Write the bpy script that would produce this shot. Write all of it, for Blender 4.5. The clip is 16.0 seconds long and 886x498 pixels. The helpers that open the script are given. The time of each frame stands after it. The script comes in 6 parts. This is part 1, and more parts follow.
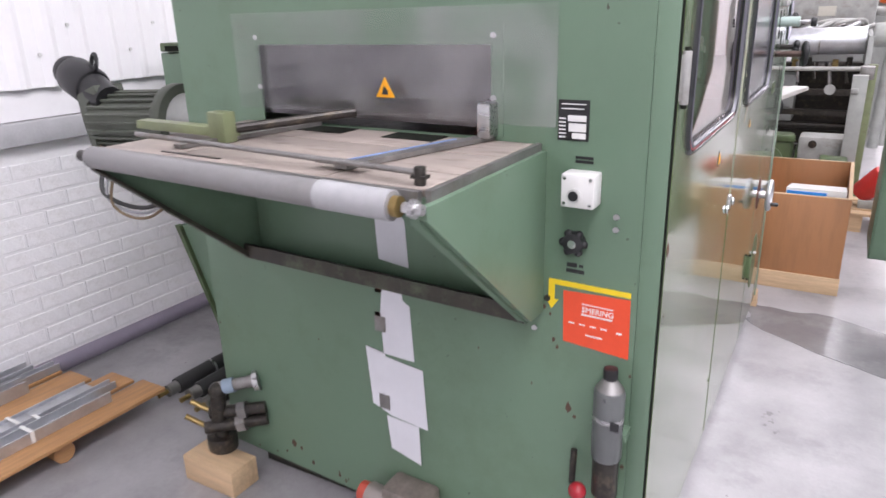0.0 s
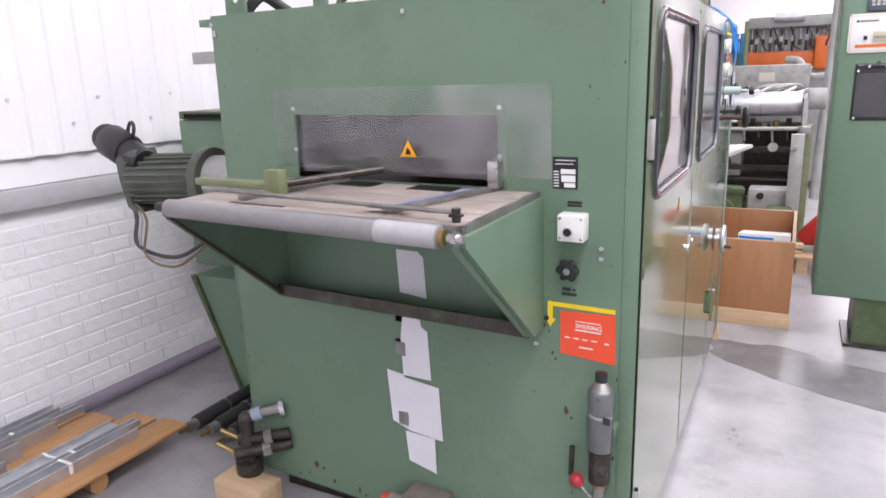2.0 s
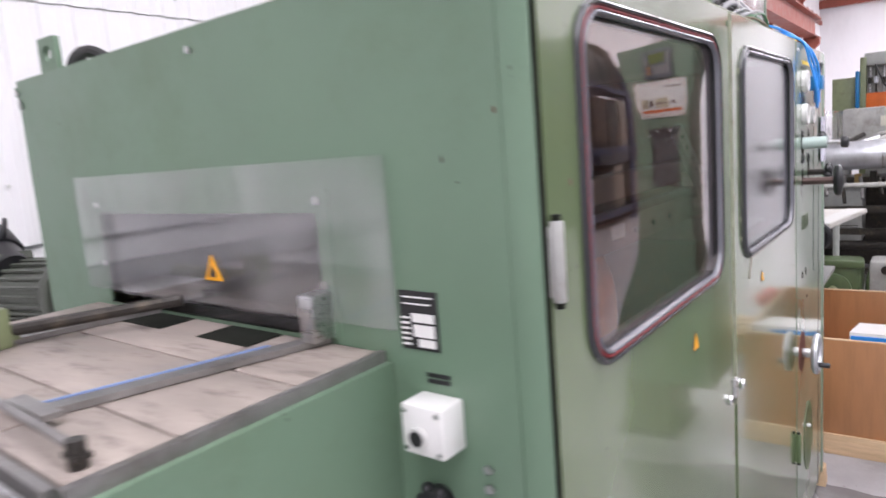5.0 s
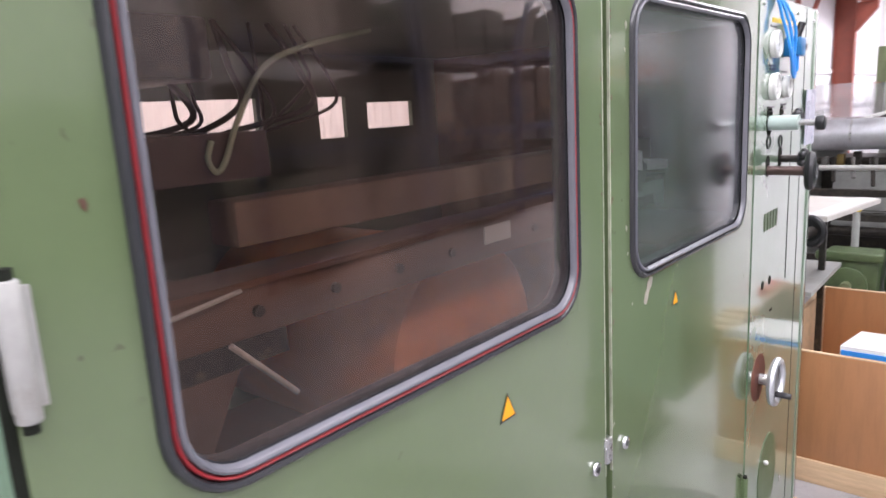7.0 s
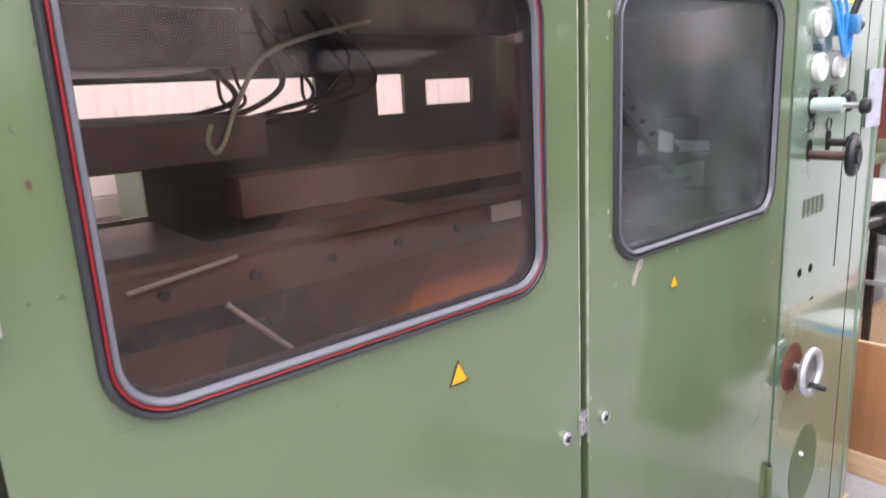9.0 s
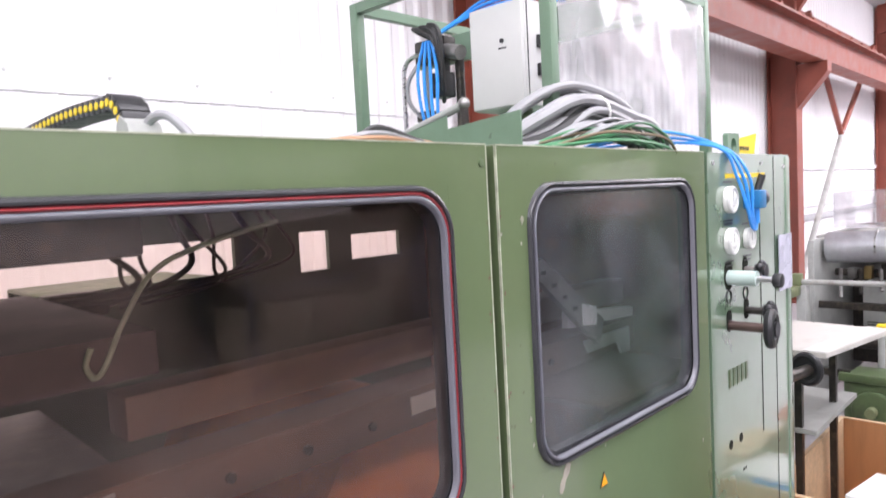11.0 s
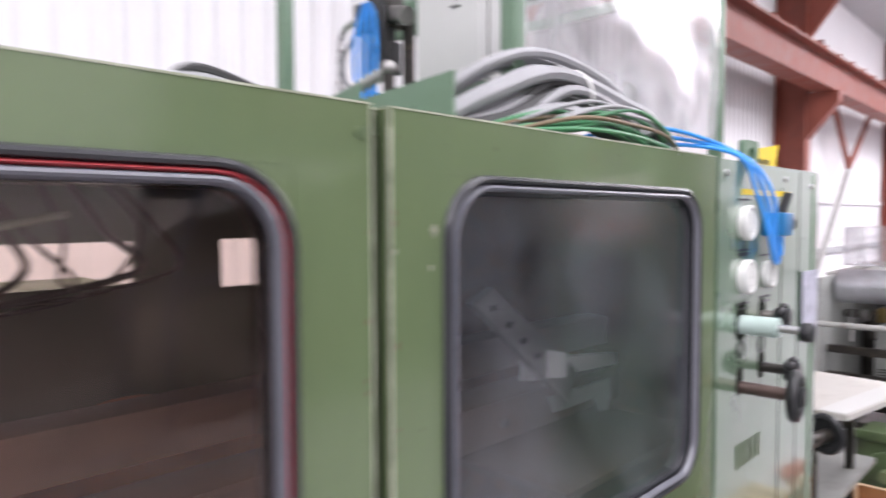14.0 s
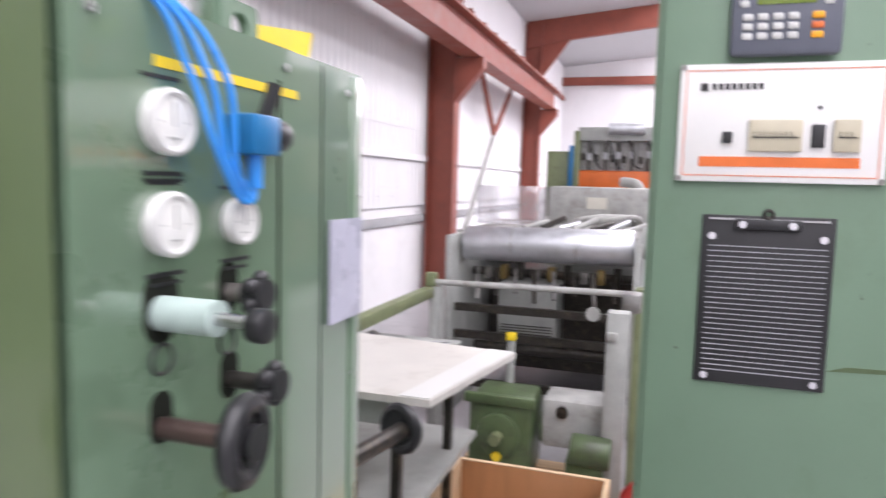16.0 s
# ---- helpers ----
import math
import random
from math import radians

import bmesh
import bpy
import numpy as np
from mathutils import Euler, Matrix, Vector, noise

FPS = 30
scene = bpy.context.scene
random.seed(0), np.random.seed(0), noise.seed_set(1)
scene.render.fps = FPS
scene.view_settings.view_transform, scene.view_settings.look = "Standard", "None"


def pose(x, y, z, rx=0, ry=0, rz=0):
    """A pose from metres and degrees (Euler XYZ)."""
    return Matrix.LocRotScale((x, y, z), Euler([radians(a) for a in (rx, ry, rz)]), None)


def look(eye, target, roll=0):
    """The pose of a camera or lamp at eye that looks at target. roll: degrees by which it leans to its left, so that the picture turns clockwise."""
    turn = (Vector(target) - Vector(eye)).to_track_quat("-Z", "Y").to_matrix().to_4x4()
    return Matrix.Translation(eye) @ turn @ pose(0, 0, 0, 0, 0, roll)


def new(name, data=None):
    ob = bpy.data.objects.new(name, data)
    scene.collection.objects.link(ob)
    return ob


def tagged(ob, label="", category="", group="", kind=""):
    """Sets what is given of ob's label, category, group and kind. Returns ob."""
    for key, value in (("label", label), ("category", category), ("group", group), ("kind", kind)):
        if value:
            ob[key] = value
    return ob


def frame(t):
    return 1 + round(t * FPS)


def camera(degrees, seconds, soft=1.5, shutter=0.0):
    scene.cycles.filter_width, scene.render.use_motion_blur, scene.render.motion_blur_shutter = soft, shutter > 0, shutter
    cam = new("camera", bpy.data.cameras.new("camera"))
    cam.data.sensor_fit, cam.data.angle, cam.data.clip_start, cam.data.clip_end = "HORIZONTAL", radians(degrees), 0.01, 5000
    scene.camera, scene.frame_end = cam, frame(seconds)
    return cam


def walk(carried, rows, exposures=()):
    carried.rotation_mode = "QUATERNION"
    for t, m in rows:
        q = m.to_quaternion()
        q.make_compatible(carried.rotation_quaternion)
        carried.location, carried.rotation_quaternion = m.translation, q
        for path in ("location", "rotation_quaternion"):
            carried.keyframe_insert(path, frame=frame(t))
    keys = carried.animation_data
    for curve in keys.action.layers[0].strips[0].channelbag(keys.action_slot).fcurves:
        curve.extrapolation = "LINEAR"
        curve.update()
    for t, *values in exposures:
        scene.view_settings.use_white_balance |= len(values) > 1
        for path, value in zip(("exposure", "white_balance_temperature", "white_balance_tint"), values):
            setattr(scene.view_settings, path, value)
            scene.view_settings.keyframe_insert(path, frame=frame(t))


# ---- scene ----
cam = camera(65.9, 16.0, shutter=0.7)
PATH = [
    (0, (-0.008, 0.028, 1.555), (-0.972, 1.657, 0.908), -1.6),
    (0.5, (-0.011, -0.167, 1.566), (-0.919, 1.494, 0.921), -0.8),
    (1, (0.011, -0.297, 1.579), (-0.845, 1.403, 0.965), -0.4),
    (1.5, (0.032, -0.348, 1.588), (-0.862, 1.357, 1.045), -1.3),
    (2, (0.042, -0.356, 1.595), (-0.853, 1.365, 1.11), -1.8),
    (2.5, (0.013, -0.369, 1.616), (-0.851, 1.377, 1.164), -0.8),
    (3, (0.048, -0.232, 1.607), (-0.985, 1.436, 1.22), -1.3),
    (3.5, (0.049, -0.009, 1.606), (-1.163, 1.544, 1.26), 0.6),
    (4, (0.07, 0.245, 1.585), (-1.163, 1.798, 1.329), -2.5),
    (4.5, (0.062, 0.5, 1.586), (-1.135, 2.086, 1.361), -2.8),
    (5, (0.096, 0.705, 1.579), (-1.083, 2.294, 1.284), -4.6),
    (5.2, (0.131, 0.78, 1.576), (-1.04, 2.37, 1.26), -4.1),
    (7.3, (0.27, 1.365, 1.571), (-1.048, 2.805, 1.135), -2.9),
    (7.5, (0.307, 1.39, 1.565), (-1.071, 2.754, 1.075), -3.0),
    (8, (0.381, 1.412, 1.562), (-1.072, 2.69, 1.058), -3.3),
    (8.5, (0.43, 1.398, 1.575), (-1.057, 2.636, 1.069), -3.5),
    (9, (0.452, 1.404, 1.59), (-1.029, 2.667, 1.131), -3.1),
    (9.5, (0.456, 1.457, 1.63), (-1.021, 2.757, 1.272), -3.4),
    (10, (0.437, 1.492, 1.663), (-1.0, 2.855, 1.383), -2.5),
    (10.2, (0.443, 1.489, 1.685), (-0.984, 2.866, 1.426), -2.6),
    (12.3, (0.36, 1.552, 1.775), (-0.954, 3.06, 1.769), -3.1),
    (12.5, (0.362, 1.55, 1.78), (-0.945, 3.064, 1.759), -2.3),
    (13, (0.342, 1.607, 1.762), (-1.026, 3.062, 1.654), -1.8),
    (13.5, (0.302, 1.709, 1.735), (-1.229, 2.991, 1.624), -0.8),
    (14, (0.223, 1.921, 1.715), (-1.155, 3.367, 1.622), -0.2),
    (14.5, (0.155, 2.132, 1.717), (-1.02, 3.747, 1.617), 0.8),
    (15, (0.167, 2.339, 1.689), (-0.889, 4.037, 1.642), -0.7),
    (15.5, (0.218, 2.562, 1.666), (-0.639, 4.363, 1.515), 0.6),
    (16, (0.223, 2.746, 1.645), (-0.386, 4.641, 1.448), 1.5),
]
walk(cam, [(t, look(eye, target, roll)) for t, eye, target, roll in PATH],
     exposures=[(0, -0.50), (3.5, -0.50), (5.2, -0.58), (7.3, -0.26), (10.2, -0.10), (12.3, -0.56), (14.5, -0.54), (16, -0.50)])

# ---- light ----
world = bpy.data.worlds.new("overcast")
scene.world = world
world.use_nodes = True
wn = world.node_tree
sky = wn.nodes.new("ShaderNodeTexSky")
sky.sky_type, sky.sun_disc, sky.sun_elevation, sky.sun_rotation = "NISHITA", False, radians(50), radians(120)
wn.nodes["Background"].inputs["Strength"].default_value = 0.1
wn.links.new(sky.outputs[0], wn.nodes["Background"].inputs["Color"])


def area_lamp(name, x, y, z, sx, sy, power, color=(1.0, 0.955, 1.055)):
    data = bpy.data.lights.new(name, "AREA")
    data.shape, data.size, data.size_y, data.energy, data.color = "RECTANGLE", sx, sy, power, color
    ob = new(name, data)
    ob.location = (x, y, z)
    return ob


# daylight entering through the translucent roof strips
area_lamp("skylight_lamp", 1.0, 0.5, 5.68, 1.6, 11.0, 640)
area_lamp("skylight_lamp", 4.4, 2.0, 5.98, 1.6, 14.0, 500)
area_lamp("skylight_lamp", 4.4, 17.0, 5.98, 1.6, 14.0, 1250)
area_lamp("skylight_lamp", 1.0, 17.0, 5.68, 1.6, 14.0, 950)


# ---- materials ----
def mat(name, color, rough=0.5, metal=0.0, vary=0.12, scale=6.0, bump=0.0, fine=80.0, dirt=None, dirt_amount=0.0, spec=0.5,
        coat=0.0, dirt_scale=3.0, random_tint=0.0, stretch=(1, 1, 1), chips=None, coat_ior=1.5):
    m = bpy.data.materials.new(name)
    m.use_nodes = True
    nt = m.node_tree
    b = nt.nodes["Principled BSDF"]
    b.inputs["Roughness"].default_value, b.inputs["Metallic"].default_value = rough, metal
    b.inputs["Specular IOR Level"].default_value = spec
    b.inputs["Coat Weight"].default_value, b.inputs["Coat Roughness"].default_value = coat, 0.07
    b.inputs["Coat IOR"].default_value = coat_ior
    tc = nt.nodes.new("ShaderNodeTexCoord")
    mp = nt.nodes.new("ShaderNodeMapping")
    mp.inputs["Scale"].default_value = stretch
    nt.links.new(tc.outputs["Object"], mp.inputs["Vector"])

    def noise_at(s, detail=6.0, r=0.6):
        n = nt.nodes.new("ShaderNodeTexNoise")
        n.inputs["Scale"].default_value, n.inputs["Detail"].default_value, n.inputs["Roughness"].default_value = s, detail, r
        nt.links.new(mp.outputs[0], n.inputs["Vector"])
        return n

    def ramp(src, lo, hi, p0, p1):
        r = nt.nodes.new("ShaderNodeMapRange")
        r.inputs[1].default_value, r.inputs[2].default_value, r.inputs[3].default_value, r.inputs[4].default_value = p0, p1, lo, hi
        nt.links.new(src, r.inputs[0])
        return r.outputs[0]

    def mix(kind, fac, a, c):
        x = nt.nodes.new("ShaderNodeMix")
        x.data_type, x.blend_type = "RGBA", kind
        for slot, v in ((0, fac), (6, a), (7, c)):
            if hasattr(v, "links"):
                nt.links.new(v, x.inputs[slot])
            else:
                x.inputs[slot].default_value = v
        return x.outputs[2]

    big, small = noise_at(scale), noise_at(fine, 3.0)
    col = (*color, 1)
    hsv = nt.nodes.new("ShaderNodeHueSaturation")
    hsv.inputs["Color"].default_value = col
    nt.links.new(ramp(big.outputs[0], 1 - vary, 1 + vary, 0.3, 0.7), hsv.inputs["Value"])
    out = hsv.outputs[0]
    sp = mix("MULTIPLY", 0.5 * min(1.0, vary * 3), out, small.outputs[0])
    out = mix("MIX", 0.5, out, sp)
    if dirt:
        dn = noise_at(dirt_scale, 9.0, 0.72)
        out = mix("MIX", ramp(dn.outputs[0], 0.0, dirt_amount, 0.52, 0.68), out, (*dirt, 1))
    if chips:
        cn, cm = noise_at(38.0, 2.0), noise_at(1.7, 4.0)
        spot = nt.nodes.new("ShaderNodeMath")
        spot.operation = "MULTIPLY"
        nt.links.new(ramp(cn.outputs[0], 0.0, 1.0, 0.715, 0.735), spot.inputs[0])
        nt.links.new(ramp(cm.outputs[0], 0.0, 1.0, 0.5, 0.62), spot.inputs[1])
        out = mix("MIX", spot.outputs[0], out, (*chips, 1))
    if random_tint:
        oi = nt.nodes.new("ShaderNodeObjectInfo")
        h2 = nt.nodes.new("ShaderNodeHueSaturation")
        nt.links.new(out, h2.inputs["Color"])
        nt.links.new(ramp(oi.outputs["Random"], 1 - random_tint, 1 + random_tint, 0, 1), h2.inputs["Value"])
        out = h2.outputs[0]
    nt.links.new(out, b.inputs["Base Color"])
    nt.links.new(ramp(big.outputs[0], max(0.02, rough * 0.8), min(1, rough * 1.25), 0.3, 0.7), b.inputs["Roughness"])
    if bump:
        bp = nt.nodes.new("ShaderNodeBump")
        bp.inputs["Strength"].default_value, bp.inputs["Distance"].default_value = bump, 0.004
        nt.links.new(small.outputs[0], bp.inputs["Height"])
        nt.links.new(bp.outputs[0], b.inputs["Normal"])
    return m


def glass(name, tint, gloss_rough=0.04, haze=0.0, haze_color=(0.5, 0.5, 0.52), ior=1.5, film=False):
    m = bpy.data.materials.new(name)
    m.use_nodes = True
    nt = m.node_tree
    nt.nodes.remove(nt.nodes["Principled BSDF"])
    tr, gl, df = nt.nodes.new("ShaderNodeBsdfTransparent"), nt.nodes.new("ShaderNodeBsdfGlossy"), nt.nodes.new("ShaderNodeBsdfTranslucent" if film else "ShaderNodeBsdfDiffuse")
    tr.inputs[0].default_value = (*tint, 1)
    gl.inputs["Roughness"].default_value = gloss_rough
    df.inputs[0].default_value = (*haze_color, 1)
    lw = nt.nodes.new("ShaderNodeLayerWeight")
    lw.inputs[0].default_value = 0.5
    pw, fr = nt.nodes.new("ShaderNodeMath"), nt.nodes.new("ShaderNodeMath")
    pw.operation, fr.operation = "POWER", "MULTIPLY_ADD"
    pw.inputs[1].default_value = 3.2
    fr.inputs[1].default_value, fr.inputs[2].default_value = 0.85, ((ior - 1) / (ior + 1)) ** 2
    nt.links.new(lw.outputs["Facing"], pw.inputs[0])
    nt.links.new(pw.outputs[0], fr.inputs[0])
    m1, m2 = nt.nodes.new("ShaderNodeMixShader"), nt.nodes.new("ShaderNodeMixShader")
    tc, n = nt.nodes.new("ShaderNodeTexCoord"), nt.nodes.new("ShaderNodeTexNoise")
    n.inputs["Scale"].default_value, n.inputs["Detail"].default_value, n.inputs["Distortion"].default_value = 4.0, 8.0, 0.6
    mr = nt.nodes.new("ShaderNodeMapRange")
    mr.inputs[1].default_value, mr.inputs[2].default_value, mr.inputs[3].default_value, mr.inputs[4].default_value = 0.38, 0.70, haze * 0.15, haze * 3.0
    nt.links.new(tc.outputs["Object"], n.inputs["Vector"])
    nt.links.new(n.outputs[0], mr.inputs[0])
    nt.links.new(mr.outputs[0], m1.inputs[0])
    nt.links.new(tr.outputs[0], m1.inputs[1])
    nt.links.new(df.outputs[0], m1.inputs[2])
    nt.links.new(fr.outputs[0], m2.inputs[0])
    nt.links.new(m1.outputs[0], m2.inputs[1])
    nt.links.new(gl.outputs[0], m2.inputs[2])
    nt.links.new(m2.outputs[0], nt.nodes["Material Output"].inputs["Surface"])
    return m


def emitter(name, color, strength):
    m = bpy.data.materials.new(name)
    m.use_nodes = True
    b = m.node_tree.nodes["Principled BSDF"]
    b.inputs["Base Color"].default_value = (*color, 1)
    b.inputs["Emission Color"].default_value = (*color, 1)
    b.inputs["Emission Strength"].default_value = strength
    return m


GREEN = mat("green_enamel", (0.142, 0.220, 0.150), 0.42, vary=0.06, scale=2.5, fine=120, bump=0.05, dirt=(0.10, 0.15, 0.085), dirt_amount=0.45, dirt_scale=2.2, chips=(0.05, 0.045, 0.03))
# yellower and darker than GREEN: the door side's light is put into the colour
GREEN_DOOR = mat("green_gloss_light_tinted", (0.120, 0.163, 0.080), 0.2, vary=0.06, scale=2.0, fine=60, bump=0.02, dirt=(0.12, 0.165, 0.075), dirt_amount=0.4, coat=0.8, coat_ior=1.45, chips=(0.06, 0.045, 0.03))
PANEL_GREEN = mat("green_panel_enamel", (0.135, 0.21, 0.135), 0.3, vary=0.06, scale=2.5, fine=120, bump=0.03, dirt=(0.10, 0.15, 0.085), dirt_amount=0.4, coat=1.0, coat_ior=1.9, chips=(0.05, 0.045, 0.03))
PALE_DIRTY = mat("dirty_pale_grey_paint", (0.40, 0.40, 0.38), 0.5, vary=0.2, scale=9, dirt=(0.2, 0.18, 0.15), dirt_amount=0.7, dirt_scale=7)
CHIP = mat("chipped_primer", (0.27, 0.27, 0.20), 0.6, vary=0.3, scale=40)
CHIP_RUST = mat("rusty_chip", (0.10, 0.05, 0.03), 0.7, vary=0.3, scale=40)
GREEN_DARK = mat("green_machine_paint", (0.085, 0.125, 0.055), 0.4, vary=0.2, scale=9, dirt=(0.05, 0.05, 0.035), dirt_amount=0.7, dirt_scale=8)
OLIVE = mat("olive_paint", (0.19, 0.22, 0.115), 0.45, vary=0.15, scale=12, dirt=(0.1, 0.09, 0.05), dirt_amount=0.6, dirt_scale=10)
# near black painted for shade in gaps, slots and holes; also hinge pins
DARK_EDGE = mat("gap_shade_and_pin_black", (0.016, 0.018, 0.014), 0.8, spec=0.1)
STEEL = mat("brushed_steel", (0.55, 0.55, 0.55), 0.28, metal=1.0, vary=0.1, scale=10, stretch=(1, 12, 12))
STEEL_DULL = mat("dull_steel", (0.33, 0.32, 0.31), 0.45, metal=0.8, vary=0.25, scale=14, dirt=(0.14, 0.1, 0.07), dirt_amount=0.5)
RUBBER_GREY = mat("grey_roller_rubber", (0.22, 0.215, 0.215), 0.45, vary=0.1, scale=20, dirt=(0.22, 0.21, 0.2), dirt_amount=0.6, dirt_scale=9)
BLACK = mat("black_plastic", (0.018, 0.018, 0.02), 0.4, vary=0.1)
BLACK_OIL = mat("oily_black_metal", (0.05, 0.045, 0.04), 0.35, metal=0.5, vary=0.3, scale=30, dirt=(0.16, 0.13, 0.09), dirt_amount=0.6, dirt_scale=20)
GASKET = mat("black_gasket_rubber", (0.03, 0.031, 0.035), 0.22, vary=0.1)
# lip rubber is black; its sky sheen is put into this grey
GASKET_SHEEN = mat("gasket_lip_sheen_grey", (0.13, 0.13, 0.15), 0.22, vary=0.1)
RED = mat("red_gasket_strip", (0.27, 0.018, 0.024), 0.4, vary=0.1)
PLY = mat("worn_plywood", (0.37, 0.315, 0.28), 0.55, vary=0.18, scale=5, fine=60, dirt=(0.17, 0.14, 0.125), dirt_amount=0.85, dirt_scale=8, stretch=(1, 4, 1))
WOOD = mat("pine_wood", (0.62, 0.44, 0.27), 0.65, vary=0.16, scale=5, fine=40, bump=0.1, stretch=(1, 8, 8), dirt=(0.4, 0.26, 0.14), dirt_amount=0.4)
BOX_PLY = mat("brown_film_plywood", (0.42, 0.20, 0.09), 0.35, vary=0.14, scale=3, fine=60, stretch=(8, 8, 1), dirt=(0.3, 0.13, 0.055), dirt_amount=0.4)
PALLET = mat("orange_brown_board", (0.5, 0.27, 0.12), 0.6, vary=0.2, scale=6, stretch=(8, 1, 8))
ZINC = mat("galvanised_steel", (0.62, 0.63, 0.66), 0.38, metal=0.75, vary=0.14, scale=14, dirt=(0.45, 0.45, 0.47), dirt_amount=0.5)
WHITE_PAINT = mat("white_wall_paint", (0.80, 0.79, 0.80), 0.75, vary=0.03, scale=2, bump=0.25, fine=50, dirt=(0.62, 0.61, 0.6), dirt_amount=0.3, dirt_scale=1.6)
BRICK = mat("white_painted_brick", (0.88, 0.87, 0.88), 0.7, vary=0.05, scale=12, bump=0.5, fine=90, dirt=(0.6, 0.58, 0.56), dirt_amount=0.4, dirt_scale=9, random_tint=0.035)
SHEET = mat("white_profiled_sheet", (0.82, 0.81, 0.82), 0.45, vary=0.03, scale=1.2, bump=0.05, dirt=(0.66, 0.65, 0.65), dirt_amount=0.3, dirt_scale=1.5, stretch=(1, 1, 0.4))
SILL = mat("grey_render_ledge", (0.42, 0.42, 0.43), 0.8, vary=0.12, scale=4, bump=0.4, dirt=(0.3, 0.3, 0.3), dirt_amount=0.5)
RED_STEEL = mat("red_oxide_steel", (0.27, 0.07, 0.045), 0.5, vary=0.15, scale=4, dirt=(0.17, 0.06, 0.045), dirt_amount=0.5)
PIPE = mat("violet_grey_pipe", (0.25, 0.22, 0.28), 0.5, vary=0.1)
WHITE_SIGN = mat("white_label_plastic", (0.80, 0.79, 0.77), 0.4, vary=0.03)
PAPER = mat("white_paper", (0.72, 0.72, 0.76), 0.7, vary=0.04, scale=8)
ORANGE = mat("orange_red_enamel_sign", (0.80, 0.085, 0.03), 0.4, vary=0.06, scale=10)
ORANGE_P = mat("orange_machine_paint", (0.72, 0.16, 0.03), 0.45, vary=0.15)
YELLOW = mat("yellow_sticker", (0.85, 0.62, 0.02), 0.45, vary=0.06)
AMBER = mat("amber_warning_sticker", (0.85, 0.38, 0.01), 0.45, vary=0.04)
BLUE = mat("blue_air_hose", (0.04, 0.30, 0.82), 0.3, vary=0.1)
BLUE_DARK = mat("blue_valve_body", (0.01, 0.15, 0.36), 0.35, vary=0.1)
CABLE_GREY = mat("grey_cable_sheath", (0.31, 0.31, 0.32), 0.45, vary=0.1)
CABLE_GREEN = mat("green_cable_sheath", (0.055, 0.21, 0.09), 0.4, vary=0.1)
CABLE_BROWN = mat("brown_cable_sheath", (0.17, 0.12, 0.07), 0.5, vary=0.15)
CABLE_BLACK = mat("black_hose", (0.03, 0.03, 0.03), 0.45, vary=0.1)
GREY_BOX = mat("light_grey_enclosure_paint", (0.60, 0.60, 0.58), 0.4, vary=0.03)
GREY_M = mat("grey_machine_paint", (0.38, 0.39, 0.37), 0.5, vary=0.15, scale=8, dirt=(0.2, 0.19, 0.17), dirt_amount=0.5)
GLAZE = mat("gauge_dial_white", (0.78, 0.78, 0.75), 0.25, vary=0.02)
BRASS = mat("brass", (0.36, 0.26, 0.11), 0.45, metal=0.9, vary=0.15)
CHROME = mat("chrome", (0.75, 0.75, 0.77), 0.12, metal=1.0, vary=0.05)
RED_KNOB = mat("dark_red_ball_knob", (0.35, 0.02, 0.03), 0.3)
RUST = mat("brown_rusty_steel", (0.14, 0.048, 0.032), 0.55, vary=0.3, scale=9, dirt=(0.30, 0.12, 0.04), dirt_amount=0.7, dirt_scale=5)
DRUM = mat("orange_brown_drum", (0.58, 0.18, 0.03), 0.45, vary=0.25, scale=5, dirt=(0.12, 0.05, 0.03), dirt_amount=0.6)
DARK_GRIMY = mat("dark_grimy_paint", (0.05, 0.044, 0.034), 0.5, vary=0.4, scale=14, dirt=(0.10, 0.13, 0.075), dirt_amount=0.8, dirt_scale=9)
DAMP = mat("damp_concrete", (0.19, 0.185, 0.19), 0.22, vary=0.2, scale=4, fine=70, bump=0.1, dirt=(0.28, 0.275, 0.28), dirt_amount=0.6, dirt_scale=2.5)
INNER = mat("brown_grey_inner_steel", (0.145, 0.092, 0.068), 0.45, metal=0.3, vary=0.2, scale=6, dirt=(0.16, 0.1, 0.07), dirt_amount=0.6)
LCD = mat("olive_display", (0.16, 0.22, 0.03), 0.2)
KEY_GREY = mat("dark_grey_keypad", (0.13, 0.14, 0.175), 0.35)
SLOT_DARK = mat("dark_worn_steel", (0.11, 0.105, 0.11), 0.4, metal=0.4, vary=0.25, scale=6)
BROWN_GLASS = glass("smoked_brown_pane", (0.96, 0.85, 0.80), 0.03, 0.016, (0.47, 0.37, 0.33), 1.42)
GREY_GLASS = glass("dusty_grey_pane", (0.82, 0.82, 0.83), 0.16, 0.034, (0.40, 0.43, 0.47), 1.5)
CLEAR = glass("clear_acrylic", (0.95, 0.95, 0.95), 0.04, 0.06, (0.6, 0.6, 0.6), 1.4)
FOIL = glass("clear_plastic_sheet", (0.97, 0.97, 0.98), 0.20, 0.13, (0.95, 0.95, 0.97), 1.9, True)

# concrete with broad damp stains
CONCRETE = mat("worn_concrete_floor", (0.37, 0.36, 0.37), 0.34, vary=0.2, scale=3.2, fine=70, bump=0.14, dirt=(0.20, 0.195, 0.20), dirt_amount=0.8, dirt_scale=1.5, chips=(0.12, 0.10, 0.09))


